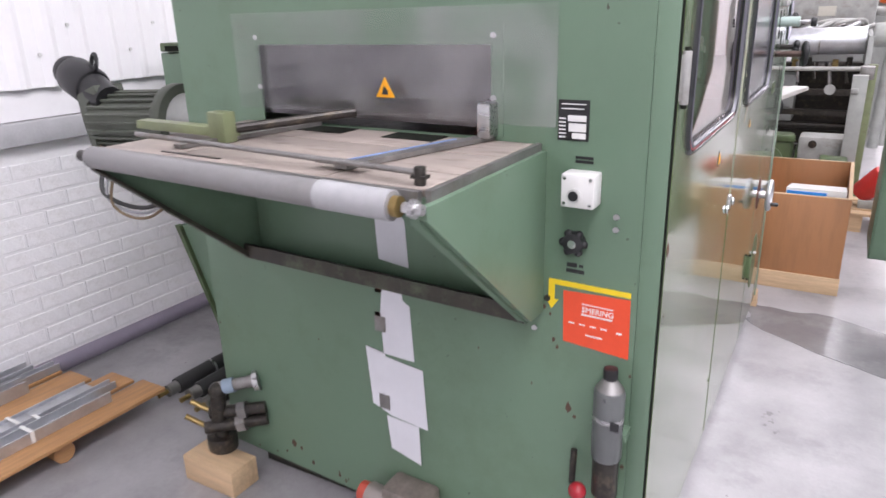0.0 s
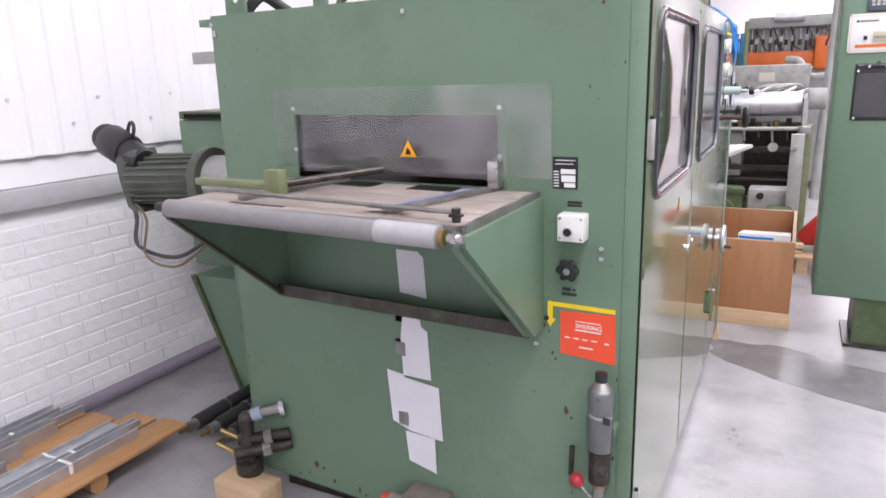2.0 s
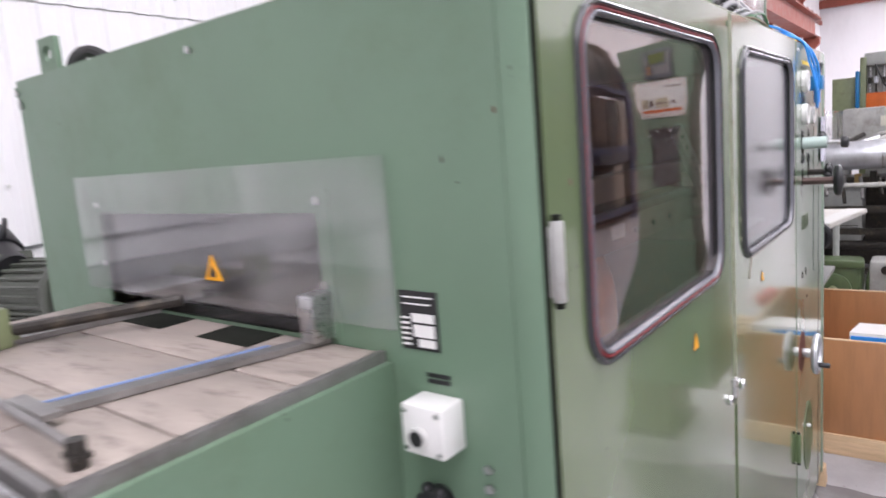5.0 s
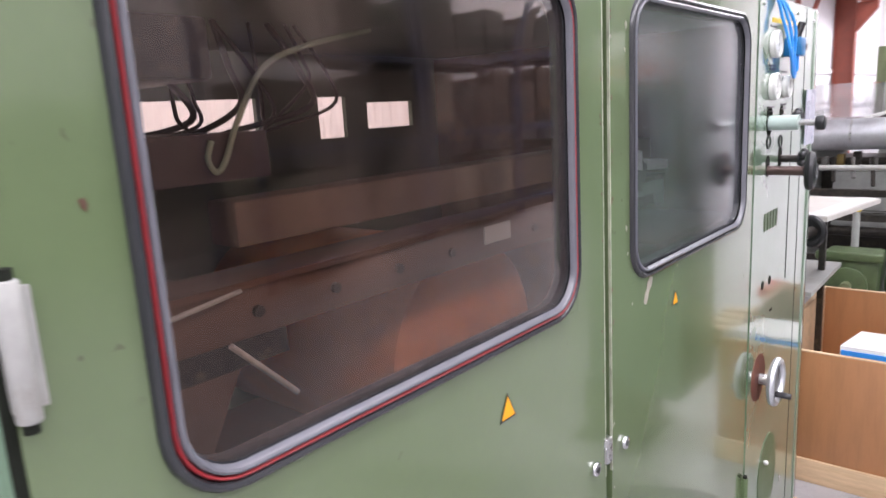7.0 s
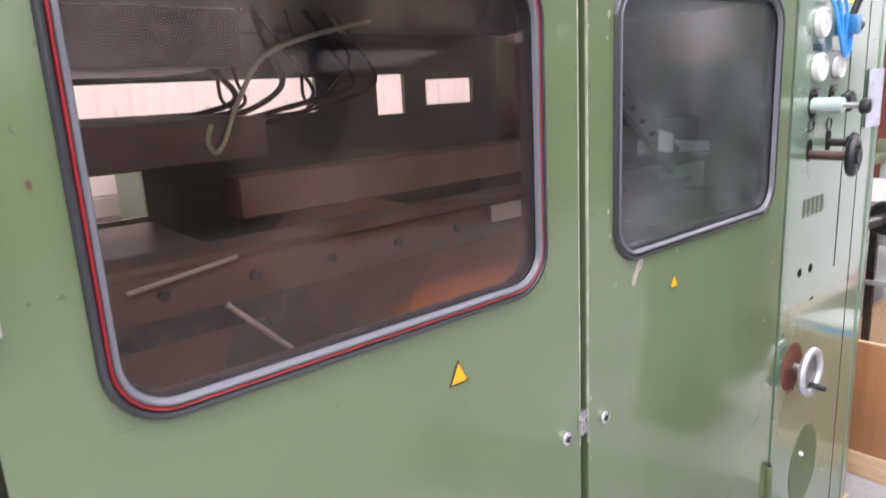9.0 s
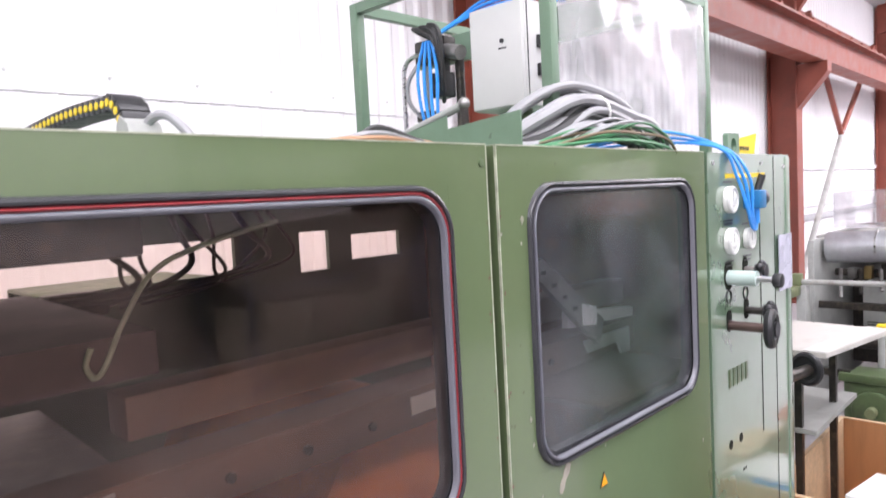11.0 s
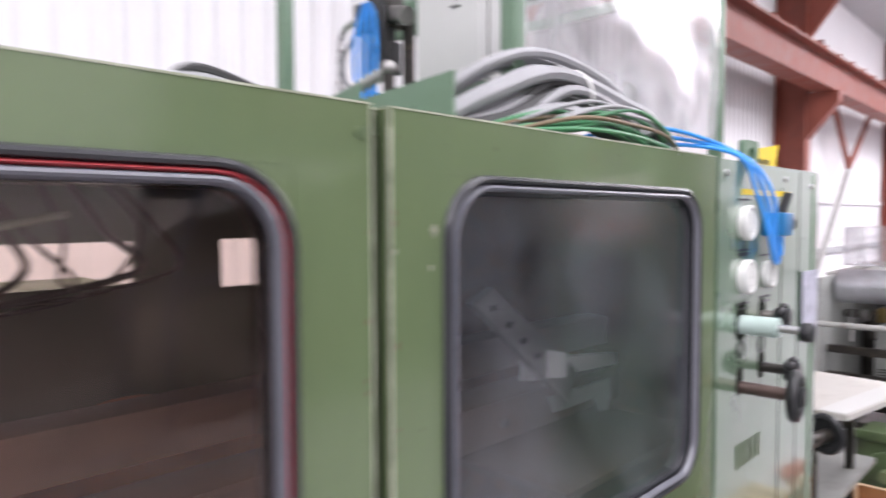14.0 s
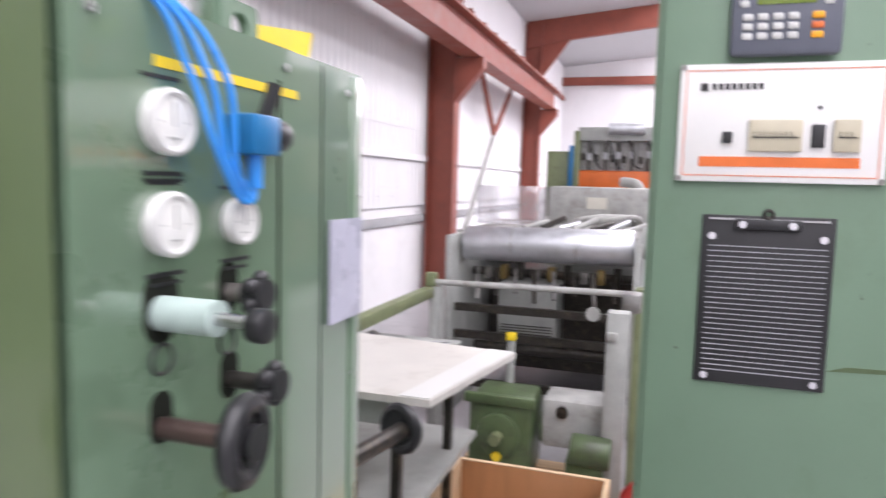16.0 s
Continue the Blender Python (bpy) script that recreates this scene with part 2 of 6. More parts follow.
# ---- building helpers ----
def box(x0, x1, y0, y1, z0, z1, bevel=0.0, bm=None):
    bm2 = bmesh.new()
    bmesh.ops.create_cube(bm2, size=1.0)
    bmesh.ops.scale(bm2, verts=bm2.verts, vec=(x1 - x0, y1 - y0, z1 - z0))
    bmesh.ops.translate(bm2, verts=bm2.verts, vec=((x0 + x1) / 2, (y0 + y1) / 2, (z0 + z1) / 2))
    if bevel:
        bmesh.ops.bevel(bm2, geom=bm2.edges[:], offset=bevel, segments=2, affect="EDGES", profile=0.5)
    return join(bm, bm2)


def join(bm, bm2):
    if bm is None:
        return bm2
    me = bpy.data.meshes.new("tmp")
    bm2.to_mesh(me)
    bm2.free()
    bm.from_mesh(me)
    bpy.data.meshes.remove(me)
    return bm


def rod(a, b, r, r2=None, seg=18, bm=None, bevel=0.0):
    a, b = Vector(a), Vector(b)
    bm2 = bmesh.new()
    bmesh.ops.create_cone(bm2, cap_ends=True, segments=seg, radius1=r, radius2=r if r2 is None else r2, depth=(b - a).length)
    if bevel:
        rim = [e for e in bm2.edges if abs(e.verts[0].co.z - e.verts[1].co.z) < 1e-6]
        bmesh.ops.bevel(bm2, geom=rim, offset=bevel, segments=2, affect="EDGES", profile=0.5)
    m = Matrix.Translation((a + b) / 2) @ (b - a).to_track_quat("Z", "Y").to_matrix().to_4x4()
    bmesh.ops.transform(bm2, matrix=m, verts=bm2.verts)
    return join(bm, bm2)


def ball(c, r, bm=None, squash=(1, 1, 1)):
    bm2 = bmesh.new()
    bmesh.ops.create_uvsphere(bm2, u_segments=16, v_segments=10, radius=r)
    bmesh.ops.scale(bm2, verts=bm2.verts, vec=squash)
    bmesh.ops.translate(bm2, verts=bm2.verts, vec=c)
    return join(bm, bm2)


def ring(c, axis, r, tube, seg=32, bm=None):
    bm2 = bmesh.new()
    rows = []
    for i in range(seg):
        a = 2 * math.pi * i / seg
        rows.append([bm2.verts.new(((r + tube * math.cos(2 * math.pi * j / 8)) * math.cos(a), (r + tube * math.cos(2 * math.pi * j / 8)) * math.sin(a),
                                    tube * math.sin(2 * math.pi * j / 8))) for j in range(8)])
    for i in range(seg):
        for j in range(8):
            bm2.faces.new((rows[i][j], rows[(i + 1) % seg][j], rows[(i + 1) % seg][(j + 1) % 8], rows[i][(j + 1) % 8]))
    m = Matrix.Translation(c) @ Vector(axis).to_track_quat("Z", "Y").to_matrix().to_4x4()
    bmesh.ops.transform(bm2, matrix=m, verts=bm2.verts)
    return join(bm, bm2)


def prism(points, depth, axis="x", at=0.0, bm=None):
    """A flat outline swept by depth: for axis x the points are (y, z), for y (x, z), for z (x, y)."""
    bm2 = bmesh.new()

    def put(p, d):
        return {"x": (d, p[0], p[1]), "y": (p[0], d, p[1]), "z": (p[0], p[1], d)}[axis]
    a = [bm2.verts.new(put(p, at)) for p in points]
    b = [bm2.verts.new(put(p, at + depth)) for p in points]
    bm2.faces.new(a)
    bm2.faces.new(b[::-1])
    n = len(points)
    for i in range(n):
        bm2.faces.new((a[i], b[i], b[(i + 1) % n], a[(i + 1) % n]))
    bmesh.ops.recalc_face_normals(bm2, faces=bm2.faces)
    return join(bm, bm2)


def round_rect(u0, u1, v0, v1, r, n=7):
    pts = []
    for cu, cv, a0 in ((u1 - r, v1 - r, 0), (u0 + r, v1 - r, 90), (u0 + r, v0 + r, 180), (u1 - r, v0 + r, 270)):
        for i in range(n + 1):
            a = radians(a0 + 90 * i / n)
            pts.append((cu + r * math.cos(a), cv + r * math.sin(a)))
    return pts


def rim(outer, inner, d0, d1, axis="x"):
    """A band between two outlines with as many points each, from depth d0 to d1."""
    bm = bmesh.new()

    def put(p, d):
        return {"x": (d, p[0], p[1]), "y": (p[0], d, p[1]), "z": (p[0], p[1], d)}[axis]
    rows = [[bm.verts.new(put(p, d)) for p in o] for o, d in ((outer, d0), (outer, d1), (inner, d1), (inner, d0))]
    n = len(outer)
    for k in range(4):
        for i in range(n):
            bm.faces.new((rows[k][i], rows[k][(i + 1) % n], rows[(k + 1) % 4][(i + 1) % n], rows[(k + 1) % 4][i]))
    bmesh.ops.recalc_face_normals(bm, faces=bm.faces)
    return bm


def bead(outline, width, x, height, n=6):
    """A half-round rubber bead that runs round a rounded outline (y, z), standing proud of x."""
    bm = bmesh.new()
    c = Vector((sum(p[0] for p in outline) / len(outline), sum(p[1] for p in outline) / len(outline)))
    m = len(outline)
    rows = []
    for i, p in enumerate(outline):
        a, b = Vector(outline[i - 1]), Vector(outline[(i + 1) % m])
        t = (b - a).normalized()
        nrm = Vector((-t.y, t.x))
        if nrm.dot(c - Vector(p)) < 0:
            nrm = -nrm
        rows.append([bm.verts.new((x + height * math.sin(math.pi * k / n), *(Vector(p) + nrm * width * (0.5 - 0.5 * math.cos(math.pi * k / n))))) for k in range(n + 1)])
    for i in range(m):
        for k in range(n):
            bm.faces.new((rows[i][k], rows[(i + 1) % m][k], rows[(i + 1) % m][k + 1], rows[i][k + 1]))
        bm.faces.new((rows[i][0], rows[i][n], rows[(i + 1) % m][n], rows[(i + 1) % m][0]))
    bmesh.ops.recalc_face_normals(bm, faces=bm.faces)
    return bm


def bowed_pane(outline, thick, x, sag):
    """A closed sheet inside a rounded outline (y, z), bowed outwards by sag in its middle."""
    bm = bmesh.new()
    ys, zs = [p[0] for p in outline], [p[1] for p in outline]
    cy, cz = (min(ys) + max(ys)) / 2, (min(zs) + max(zs)) / 2
    hy, hz = (max(ys) - min(ys)) / 2, (max(zs) - min(zs)) / 2
    n, steps, sides = len(outline), 12, []
    for off in (0.0, thick):
        rings = []
        for k in range(steps):
            s = 1 - k / steps
            row = []
            for y, z in outline:
                u, v = s * (y - cy) / hy, s * (z - cz) / hz
                row.append(bm.verts.new((x + off + sag * (1 - u * u) * (1 - v ** 4), cy + u * hy, cz + v * hz)))
            rings.append(row)
        mid = bm.verts.new((x + off + sag, cy, cz))
        for a, b in zip(rings, rings[1:]):
            for i in range(n):
                bm.faces.new((a[i], a[(i + 1) % n], b[(i + 1) % n], b[i]))
        for i in range(n):
            bm.faces.new((rings[-1][i], rings[-1][(i + 1) % n], mid))
        sides.append(rings[0])
    for i in range(n):
        bm.faces.new((sides[0][i], sides[0][(i + 1) % n], sides[1][(i + 1) % n], sides[1][i]))
    bmesh.ops.recalc_face_normals(bm, faces=bm.faces)
    return bm


def hole_sheet(u0, u1, v0, v1, holes, d0, d1, axis="x"):
    """A sheet with rectangular holes (u0, u1, v0, v1), made of cells."""
    us = sorted({u0, u1, *[h[0] for h in holes], *[h[1] for h in holes]})
    vs = sorted({v0, v1, *[h[2] for h in holes], *[h[3] for h in holes]})
    bm = bmesh.new()
    cells = [[not any(h[0] <= (us[i] + us[i + 1]) / 2 <= h[1] and h[2] <= (vs[j] + vs[j + 1]) / 2 <= h[3] for h in holes) for j in range(len(vs) - 1)] for i in range(len(us) - 1)]

    def put(u, v, d):
        return {"x": (d, u, v), "y": (u, d, v), "z": (u, v, d)}[axis]

    def quad(*p):
        bm.faces.new([bm.verts.new(q) for q in p])
    for i in range(len(us) - 1):
        for j in range(len(vs) - 1):
            if not cells[i][j]:
                continue
            a, b, c, d = us[i], us[i + 1], vs[j], vs[j + 1]
            for w in (d0, d1):
                quad(put(a, c, w), put(b, c, w), put(b, d, w), put(a, d, w))
            for di, dj, p, q in ((-1, 0, (a, c), (a, d)), (1, 0, (b, c), (b, d)), (0, -1, (a, c), (b, c)), (0, 1, (a, d), (b, d))):
                ii, jj = i + di, j + dj
                if not (0 <= ii < len(us) - 1 and 0 <= jj < len(vs) - 1) or not cells[ii][jj]:
                    quad(put(*p, d0), put(*q, d0), put(*q, d1), put(*p, d1))
    bmesh.ops.remove_doubles(bm, verts=bm.verts, dist=1e-5)
    bmesh.ops.recalc_face_normals(bm, faces=bm.faces)
    return bm


def tube(points, r, seg=8, bm=None, steps=8):
    """A round hose along a smooth line through the points."""
    P = [Vector(p) for p in points]
    line = []
    for i in range(len(P) - 1):
        p0, p1, p2, p3 = P[max(i - 1, 0)], P[i], P[i + 1], P[min(i + 2, len(P) - 1)]
        for s in range(steps):
            t = s / steps
            line.append(0.5 * ((2 * p1) + (p2 - p0) * t + (2 * p0 - 5 * p1 + 4 * p2 - p3) * t * t + (3 * p1 - p0 - 3 * p2 + p3) * t ** 3))
    line.append(P[-1])
    bm2 = bmesh.new()
    rows = []
    nrm = None
    for i, p in enumerate(line):
        d = (line[min(i + 1, len(line) - 1)] - line[max(i - 1, 0)]).normalized()
        if nrm is None:
            nrm = d.orthogonal().normalized()
        nrm = (nrm - d * nrm.dot(d)).normalized()
        bi = d.cross(nrm)
        rows.append([bm2.verts.new(p + r * (nrm * math.cos(2 * math.pi * j / seg) + bi * math.sin(2 * math.pi * j / seg))) for j in range(seg)])
    for a, b in zip(rows, rows[1:]):
        for j in range(seg):
            bm2.faces.new((a[j], a[(j + 1) % seg], b[(j + 1) % seg], b[j]))
    bm2.faces.new(rows[0][::-1])
    bm2.faces.new(rows[-1])
    return join(bm, bm2)


SQUARE_ERROR = 0.0   # how far the face being built runs out of square with the doors
FACE_SPREAD = 1.0     # how much the fittings of that face lie further out on it


def out_of_square(x):
    return SQUARE_ERROR * max(0.0, -0.351 - x)


def base_of(ob):
    p = Vector((0, 0, 0))
    while ob is not None:
        p += ob.location
        ob = ob.parent
    return p


def part(name, bm, material, parent=None, label="", smooth=True, angle=35, **tags):
    """Links a bmesh, given in the place's coordinates, as one mesh object under a thing or a part."""
    me = bpy.data.meshes.new(name)
    if SQUARE_ERROR:
        for v in bm.verts:
            v.co = (v.co.x + FACE_SPREAD * out_of_square(v.co.x) * (v.co.x - 0.03) / 1.55, v.co.y + out_of_square(v.co.x), v.co.z)
    if parent is not None:
        bmesh.ops.translate(bm, verts=bm.verts, vec=-base_of(parent))
    bm.to_mesh(me)
    bm.free()
    me.materials.append(material)
    if smooth:
        me.polygons.foreach_set("use_smooth", [True] * len(me.polygons))
        me.set_sharp_from_angle(angle=radians(angle))
    ob = new(name, me)
    ob.parent = parent
    if label or tags:
        tagged(ob, label, **tags)
    return ob


def thing(name, at, label, category, group=""):
    ob = new(name)
    ob.location = at
    ob.empty_display_size = 0.05
    return tagged(ob, label, category, group)


def same_mesh(name, ob, parent, place, rot=None, scale=None):
    """Another object on ob's mesh."""
    o = new(name, ob.data)
    o.parent = parent
    o.location = Vector(place) - (base_of(parent) if parent else Vector((0, 0, 0)))
    if rot:
        o.rotation_euler = [radians(a) for a in rot]
    if scale:
        o.scale = scale
    return o


def bars(name, material, parent, axis, at, rows, label=""):
    """Unreadable lettering as small plain bars: rows of (u0, u1, v0, v1)."""
    for u0, u1, v0, v1 in rows:
        b = (u0, u1, at - 0.0015, at, v0, v1) if axis == "y" else (at, at + 0.0015, u0, u1, v0, v1)
        part(name, box(*b), material, parent, label)


def letters(name, body, material, parent, at, size, rot):
    """Readable words with the built-in font, turned into a mesh."""
    cu = bpy.data.curves.new(name, "FONT")
    cu.body, cu.size, cu.extrude, cu.align_x = body, size, 0.0008, "CENTER"
    tmp = bpy.data.objects.new("tmp_text", cu)
    scene.collection.objects.link(tmp)
    me = bpy.data.meshes.new_from_object(tmp.evaluated_get(bpy.context.evaluated_depsgraph_get()))
    bpy.data.objects.remove(tmp)
    me.materials.clear()
    me.materials.append(material)
    ob = new(name, me)
    ob.parent = parent
    ob.location = Vector(at) - base_of(parent)
    ob.rotation_euler = [radians(a) for a in rot]
    return ob

# ---- the hall ----
WX = -3.08          # inner face of the long wall
FLOOR = part("floor", box(WX - 0.3, 7.0, -5.0, 25.0, -0.2, 0.0), CONCRETE, label="worn grey concrete floor with damp stains", kind="structure", category="floor")
wall_low = part("wall_west", box(WX - 0.22, WX - 0.014, -5.0, 25.0, 0.0, 1.066), WHITE_PAINT, label="white painted brick lower wall", kind="structure", category="wall")
part("wall_ledge", box(WX - 0.2, WX + 0.03, -5.0, 25.0, 1.070, 1.168, 0.006), SILL, label="grey rendered ledge on the brick wall", kind="structure", category="ledge")
part("wall_strip", box(WX - 0.2, WX - 0.01, -5.0, 25.0, 1.172, 1.36), WHITE_PAINT, label="white wall strip over the ledge", kind="structure", category="wall")


def profiled_sheet(z0, z1, off):
    """Trapezoid ribbed cladding along y."""
    prof = []
    y = -5.0
    while y < 25.0:
        for dy, dx in ((0.0, 0.0), (0.062, 0.0), (0.094, 0.015), (0.120, 0.015)):
            prof.append((y + dy, dx))
        y += 0.15
    bm = bmesh.new()
    lo = [bm.verts.new((WX + off + dx, yy, z0)) for yy, dx in prof]
    hi = [bm.verts.new((WX + off + dx, yy, z1)) for yy, dx in prof]
    for i in range(len(prof) - 1):
        bm.faces.new((lo[i], lo[i + 1], hi[i + 1], hi[i]))
    r = bmesh.ops.extrude_face_region(bm, geom=bm.faces[:])
    bmesh.ops.translate(bm, verts=[v for v in r["geom"] if isinstance(v, bmesh.types.BMVert)], vec=(-0.004, 0, 0))
    bmesh.ops.recalc_face_normals(bm, faces=bm.faces)
    return bm


cladding = part("wall_cladding", profiled_sheet(1.302, 2.36, 0.01), SHEET, label="white ribbed sheet wall cladding", kind="structure", category="wall", angle=20)
cladding_top = part("wall_cladding_upper", profiled_sheet(2.33, 5.6, 0.018), SHEET, label="white ribbed sheet upper wall cladding", kind="structure", category="wall", angle=20)
# unseen closing wall, kept white as a reflector for the machine front
part("wall_south", box(WX - 0.3, 7.0, -5.2, -5.0, 0, 7), WHITE_PAINT, label="unseen white end wall, added to bounce light onto the machine front", kind="structure", category="wall")
part("wall_north", box(WX - 0.3, 7.0, 25.0, 25.2, 0, 7), SHEET, label="white sheet gable wall", kind="structure", category="wall")
# unseen east wall, added white above and dark below to shape pane reflections
part("wall_east", box(7.0, 7.2, -5.2, 25.2, 1.9, 7), WHITE_PAINT, label="unseen white side wall, added to brighten the upper pane reflections", kind="structure", category="wall")
part("wall_east_base", box(7.0, 7.2, -5.2, 25.2, 0, 1.896), mat("dark_reflection_backdrop", (0.06, 0.06, 0.065), 0.6), label="unseen dark lower side wall, added to darken the pane reflections", kind="structure", category="wall")
part("gable_rail", box(WX, 7.0, 24.8, 24.9, 4.75, 5.0), RED_STEEL, label="red steel gable rail", kind="structure", category="beam")
part("gable_post", box(2.5, 2.75, 24.78, 24.88, 0.0, 6.4), RED_STEEL, label="red steel gable post", kind="structure", category="post")


def roof_z(x):
    return 5.35 + 0.09 * (x - WX)


strips = [(0.15, 1.85), (3.55, 5.25)]
xs = [WX - 0.3, *[v for s in strips for v in s], 7.2]
bm = None
for a, b in zip(xs[::2], xs[1::2]):
    bm = prism([(a, roof_z(a)), (b, roof_z(b)), (b, roof_z(b) + 0.06), (a, roof_z(a) + 0.06)], 30.4, "y", -5.2, bm)
part("ceiling", bm, mat("grey_roof_sheet", (0.52, 0.52, 0.53), 0.6, vary=0.06, scale=3), label="pale grey sheet roof with daylight strips", kind="structure", category="ceiling")
SKYPANE = emitter("daylight_strip", (1.0, 1.0, 1.0), 2.2)
for a, b in strips:
    part("roof_light", prism([(a, roof_z(a) + 0.1), (b, roof_z(b) + 0.1), (b, roof_z(b) + 0.11), (a, roof_z(a) + 0.11)], 30.4, "y", -5.2), SKYPANE,
         label="translucent daylight strip in the roof", kind="structure", category="roof light")


def column(y):
    c = thing("steel_column", (-2.82, y, 0), "red oxide steel column standing along the wall", "column", "columns along the wall")
    bm = box(-3.03, -3.01, y, y + 0.26, 0, 5.3)
    box(-2.66, -2.64, y, y + 0.26, 0, 5.3, bm=bm)
    box(-3.01, -2.66, y + 0.12, y + 0.14, 0, 5.3, bm=bm)
    part("shaft", bm, RED_STEEL, c)
    part("corbel", prism([(-2.64, 3.36), (-2.25, 3.36), (-2.25, 3.22), (-2.64, 2.75)], 0.2, "y", y + 0.03), RED_STEEL, c)
    part("base_plate", box(-3.05, -2.6, y - 0.05, y + 0.31, 0.0, 0.02), RED_STEEL, c)
    return c


for y in (5.35, 12.0, 18.7):
    column(y)


def i_beam(y0, y1):
    b = thing("crane_beam", (-2.42, y0, 3.36), "red oxide steel crane rail beam on wall brackets", "beam")
    part("lower_flange", box(-2.56, -2.28, y0, y1, 3.364, 3.39), RED_STEEL, b)
    part("web", box(-2.43, -2.41, y0, y1, 3.39, 3.80), RED_STEEL, b)
    part("upper_flange", box(-2.56, -2.28, y0, y1, 3.80, 3.83), RED_STEEL, b)
    part("rail", box(-2.45, -2.39, y0, y1, 3.83, 3.88), RUST, b)
    clip = part("rail_clip", box(-2.34, -2.29, y0 + 0.2, y0 + 0.26, 3.83, 3.87), RED_STEEL, b)
    for i in range(1, 22):
        same_mesh("rail_clip", clip, b, base_of(b) + Vector((0, 0.65 * i, 0)))


i_beam(4.9, 19.3)
for y in (12.0, 18.7):
    r = thing("roof_rafter", (-2.7, y, 5.2), "red oxide steel roof rafter", "rafter", "roof rafters")
    part("rafter", prism([(-3.0, 4.75), (-2.3, 4.9), (7.0, roof_z(7.0) - 0.35), (7.0, roof_z(7.0)), (-3.0, roof_z(-3.0))], 0.16, "y", y + 0.05), RED_STEEL, r)
    part("haunch", prism([(-2.64, 4.1), (-2.0, 4.95), (-2.64, 4.9)], 0.1, "y", y + 0.08), RED_STEEL, r)
for y in (8.5, 15.3, 22.0):
    part("purlin_rail", box(WX + 0.03, WX + 0.1, y - 3.0, y + 3.3, 4.3, 4.42), RED_STEEL, label="red steel sheeting rail", kind="structure", category="rail")


def brace(a, b, material, label):
    o = thing("wall_brace", a, label, "brace", "wall braces")
    part("rod", rod(a, b, 0.045, seg=10), material, o)


brace((-2.8, 12.35, 0.0), (-2.8, 15.05, 2.55), PALE_DIRTY, "pale grey steel wind brace between the columns")
brace((-2.8, 15.05, 2.55), (-2.8, 17.4, 4.3), RED_STEEL, "red-brown steel wind brace between the columns")
brace((-2.8, 15.0, 2.50), (-2.8, 13.2, 4.3), RED_STEEL, "red-brown steel wind brace between the columns")
part("dado_rail", box(WX + 0.03, WX + 0.06, 6.0, 24.8, 1.92, 2.0), WHITE_PAINT, label="white wall rail", kind="structure", category="rail")
part("floor_pipe", rod((-3.0, -1.0, 0.07), (-3.0, 3.9, 0.07), 0.038), PIPE, label="violet-grey pipe along the foot of the wall", kind="structure", category="pipe")

outline = []
for i in range(48):
    a = 2 * math.pi * i / 48
    k = 1 + 0.35 * noise.noise((math.cos(a) * 1.3, math.sin(a) * 1.3, 0.3)) + 0.18 * noise.noise((math.cos(a) * 4, math.sin(a) * 4, 2.0))
    u, v = 1.0 * k * math.cos(a), 0.24 * k * math.sin(a)
    outline.append((0.62 + 0.87 * u + 0.5 * v, 3.36 - 0.42 * u + 0.87 * v))
part("damp_stain", prism(outline, 0.0012, "z", 0.0004), DAMP, label="dark damp patch on the concrete floor", kind="structure", category="floor")

# ---- the machine ----
SX, FY, BY, LX, TOP = -0.30, 1.45, 3.88, -1.75, 1.83
press = thing("coating_machine", (-1.0, 2.6, 0.0), "large green enamelled coating machine with two glazed doors", "machine")
OPEN = (-1.42, -0.71, 1.282, 1.49)
HOLES = [OPEN, (-1.082, -1.038, 0.688, 0.748), (-1.084, -1.039, 0.430, 0.490), (-1.078, -1.045, 0.81, 0.835)]
SQUARE_ERROR = 0.056
front = part("front_panel", hole_sheet(LX + 0.008, SX - 0.051, 0.07, TOP, HOLES, FY, FY + 0.004, "y"), GREEN, press, "matt green front panel with a feed slot")
post = part("corner_post", box(SX - 0.0508, SX - 0.006, FY + 0.0005, FY + 0.06, 0.05, TOP, 0.002), GREEN, press)
part("top_panel", box(LX - 0.07, SX - 0.02, FY + 0.026, BY - 0.02, TOP - 0.03, TOP - 0.006), GREEN, press)
SQUARE_ERROR = 0.0
part("left_panel", hole_sheet(FY + 0.09, BY, 0.07, TOP - 0.02, [(1.90, 2.71, 1.53, 1.65), (2.975, 3.11, 1.50, 1.65), (3.22, 3.48, 1.525, 1.625), (1.90, 2.075, 1.25, 1.39)], LX, LX + 0.02), GREEN, press)
part("end_panel", box(LX + 0.02, SX - 0.02, BY - 0.02, BY, 0.07, TOP), GREEN, press)
part("plinth", box(LX + 0.05, SX - 0.06, FY + 0.11, BY - 0.05, 0.0, 0.09), BLACK_OIL, press)
part("floor_tray", box(LX + 0.03, SX - 0.05, FY + 0.10, BY - 0.03, 0.62, 0.64), RUST, press)
part("inner_wall", box(-1.70, SX - 0.06, 3.60, 3.62, 0.1, 1.79), RUST, press)
SQUARE_ERROR = 0.056
bot = part("bolt", rod((-1.0, FY, 1.79), (-1.0, FY - 0.006, 1.79), 0.007, seg=10), STEEL, press)
for x, z in ((-1.715, 1.80), (-1.705, 1.775), (-1.705, 1.765), (-0.40, 1.78), (-0.385, 1.823), (-1.40, 1.51), (-1.40, 1.375), (-0.68, 1.51), (-0.68, 1.372), (-0.383, 1.129), (-0.383, 1.10), (-0.57, 0.82)):
    same_mesh("bolt", bot, press, Vector((x + 1.0 + out_of_square(x) * (x - 0.03) / 1.55, out_of_square(x) - out_of_square(-1.0), z - 1.79)) + base_of(press))

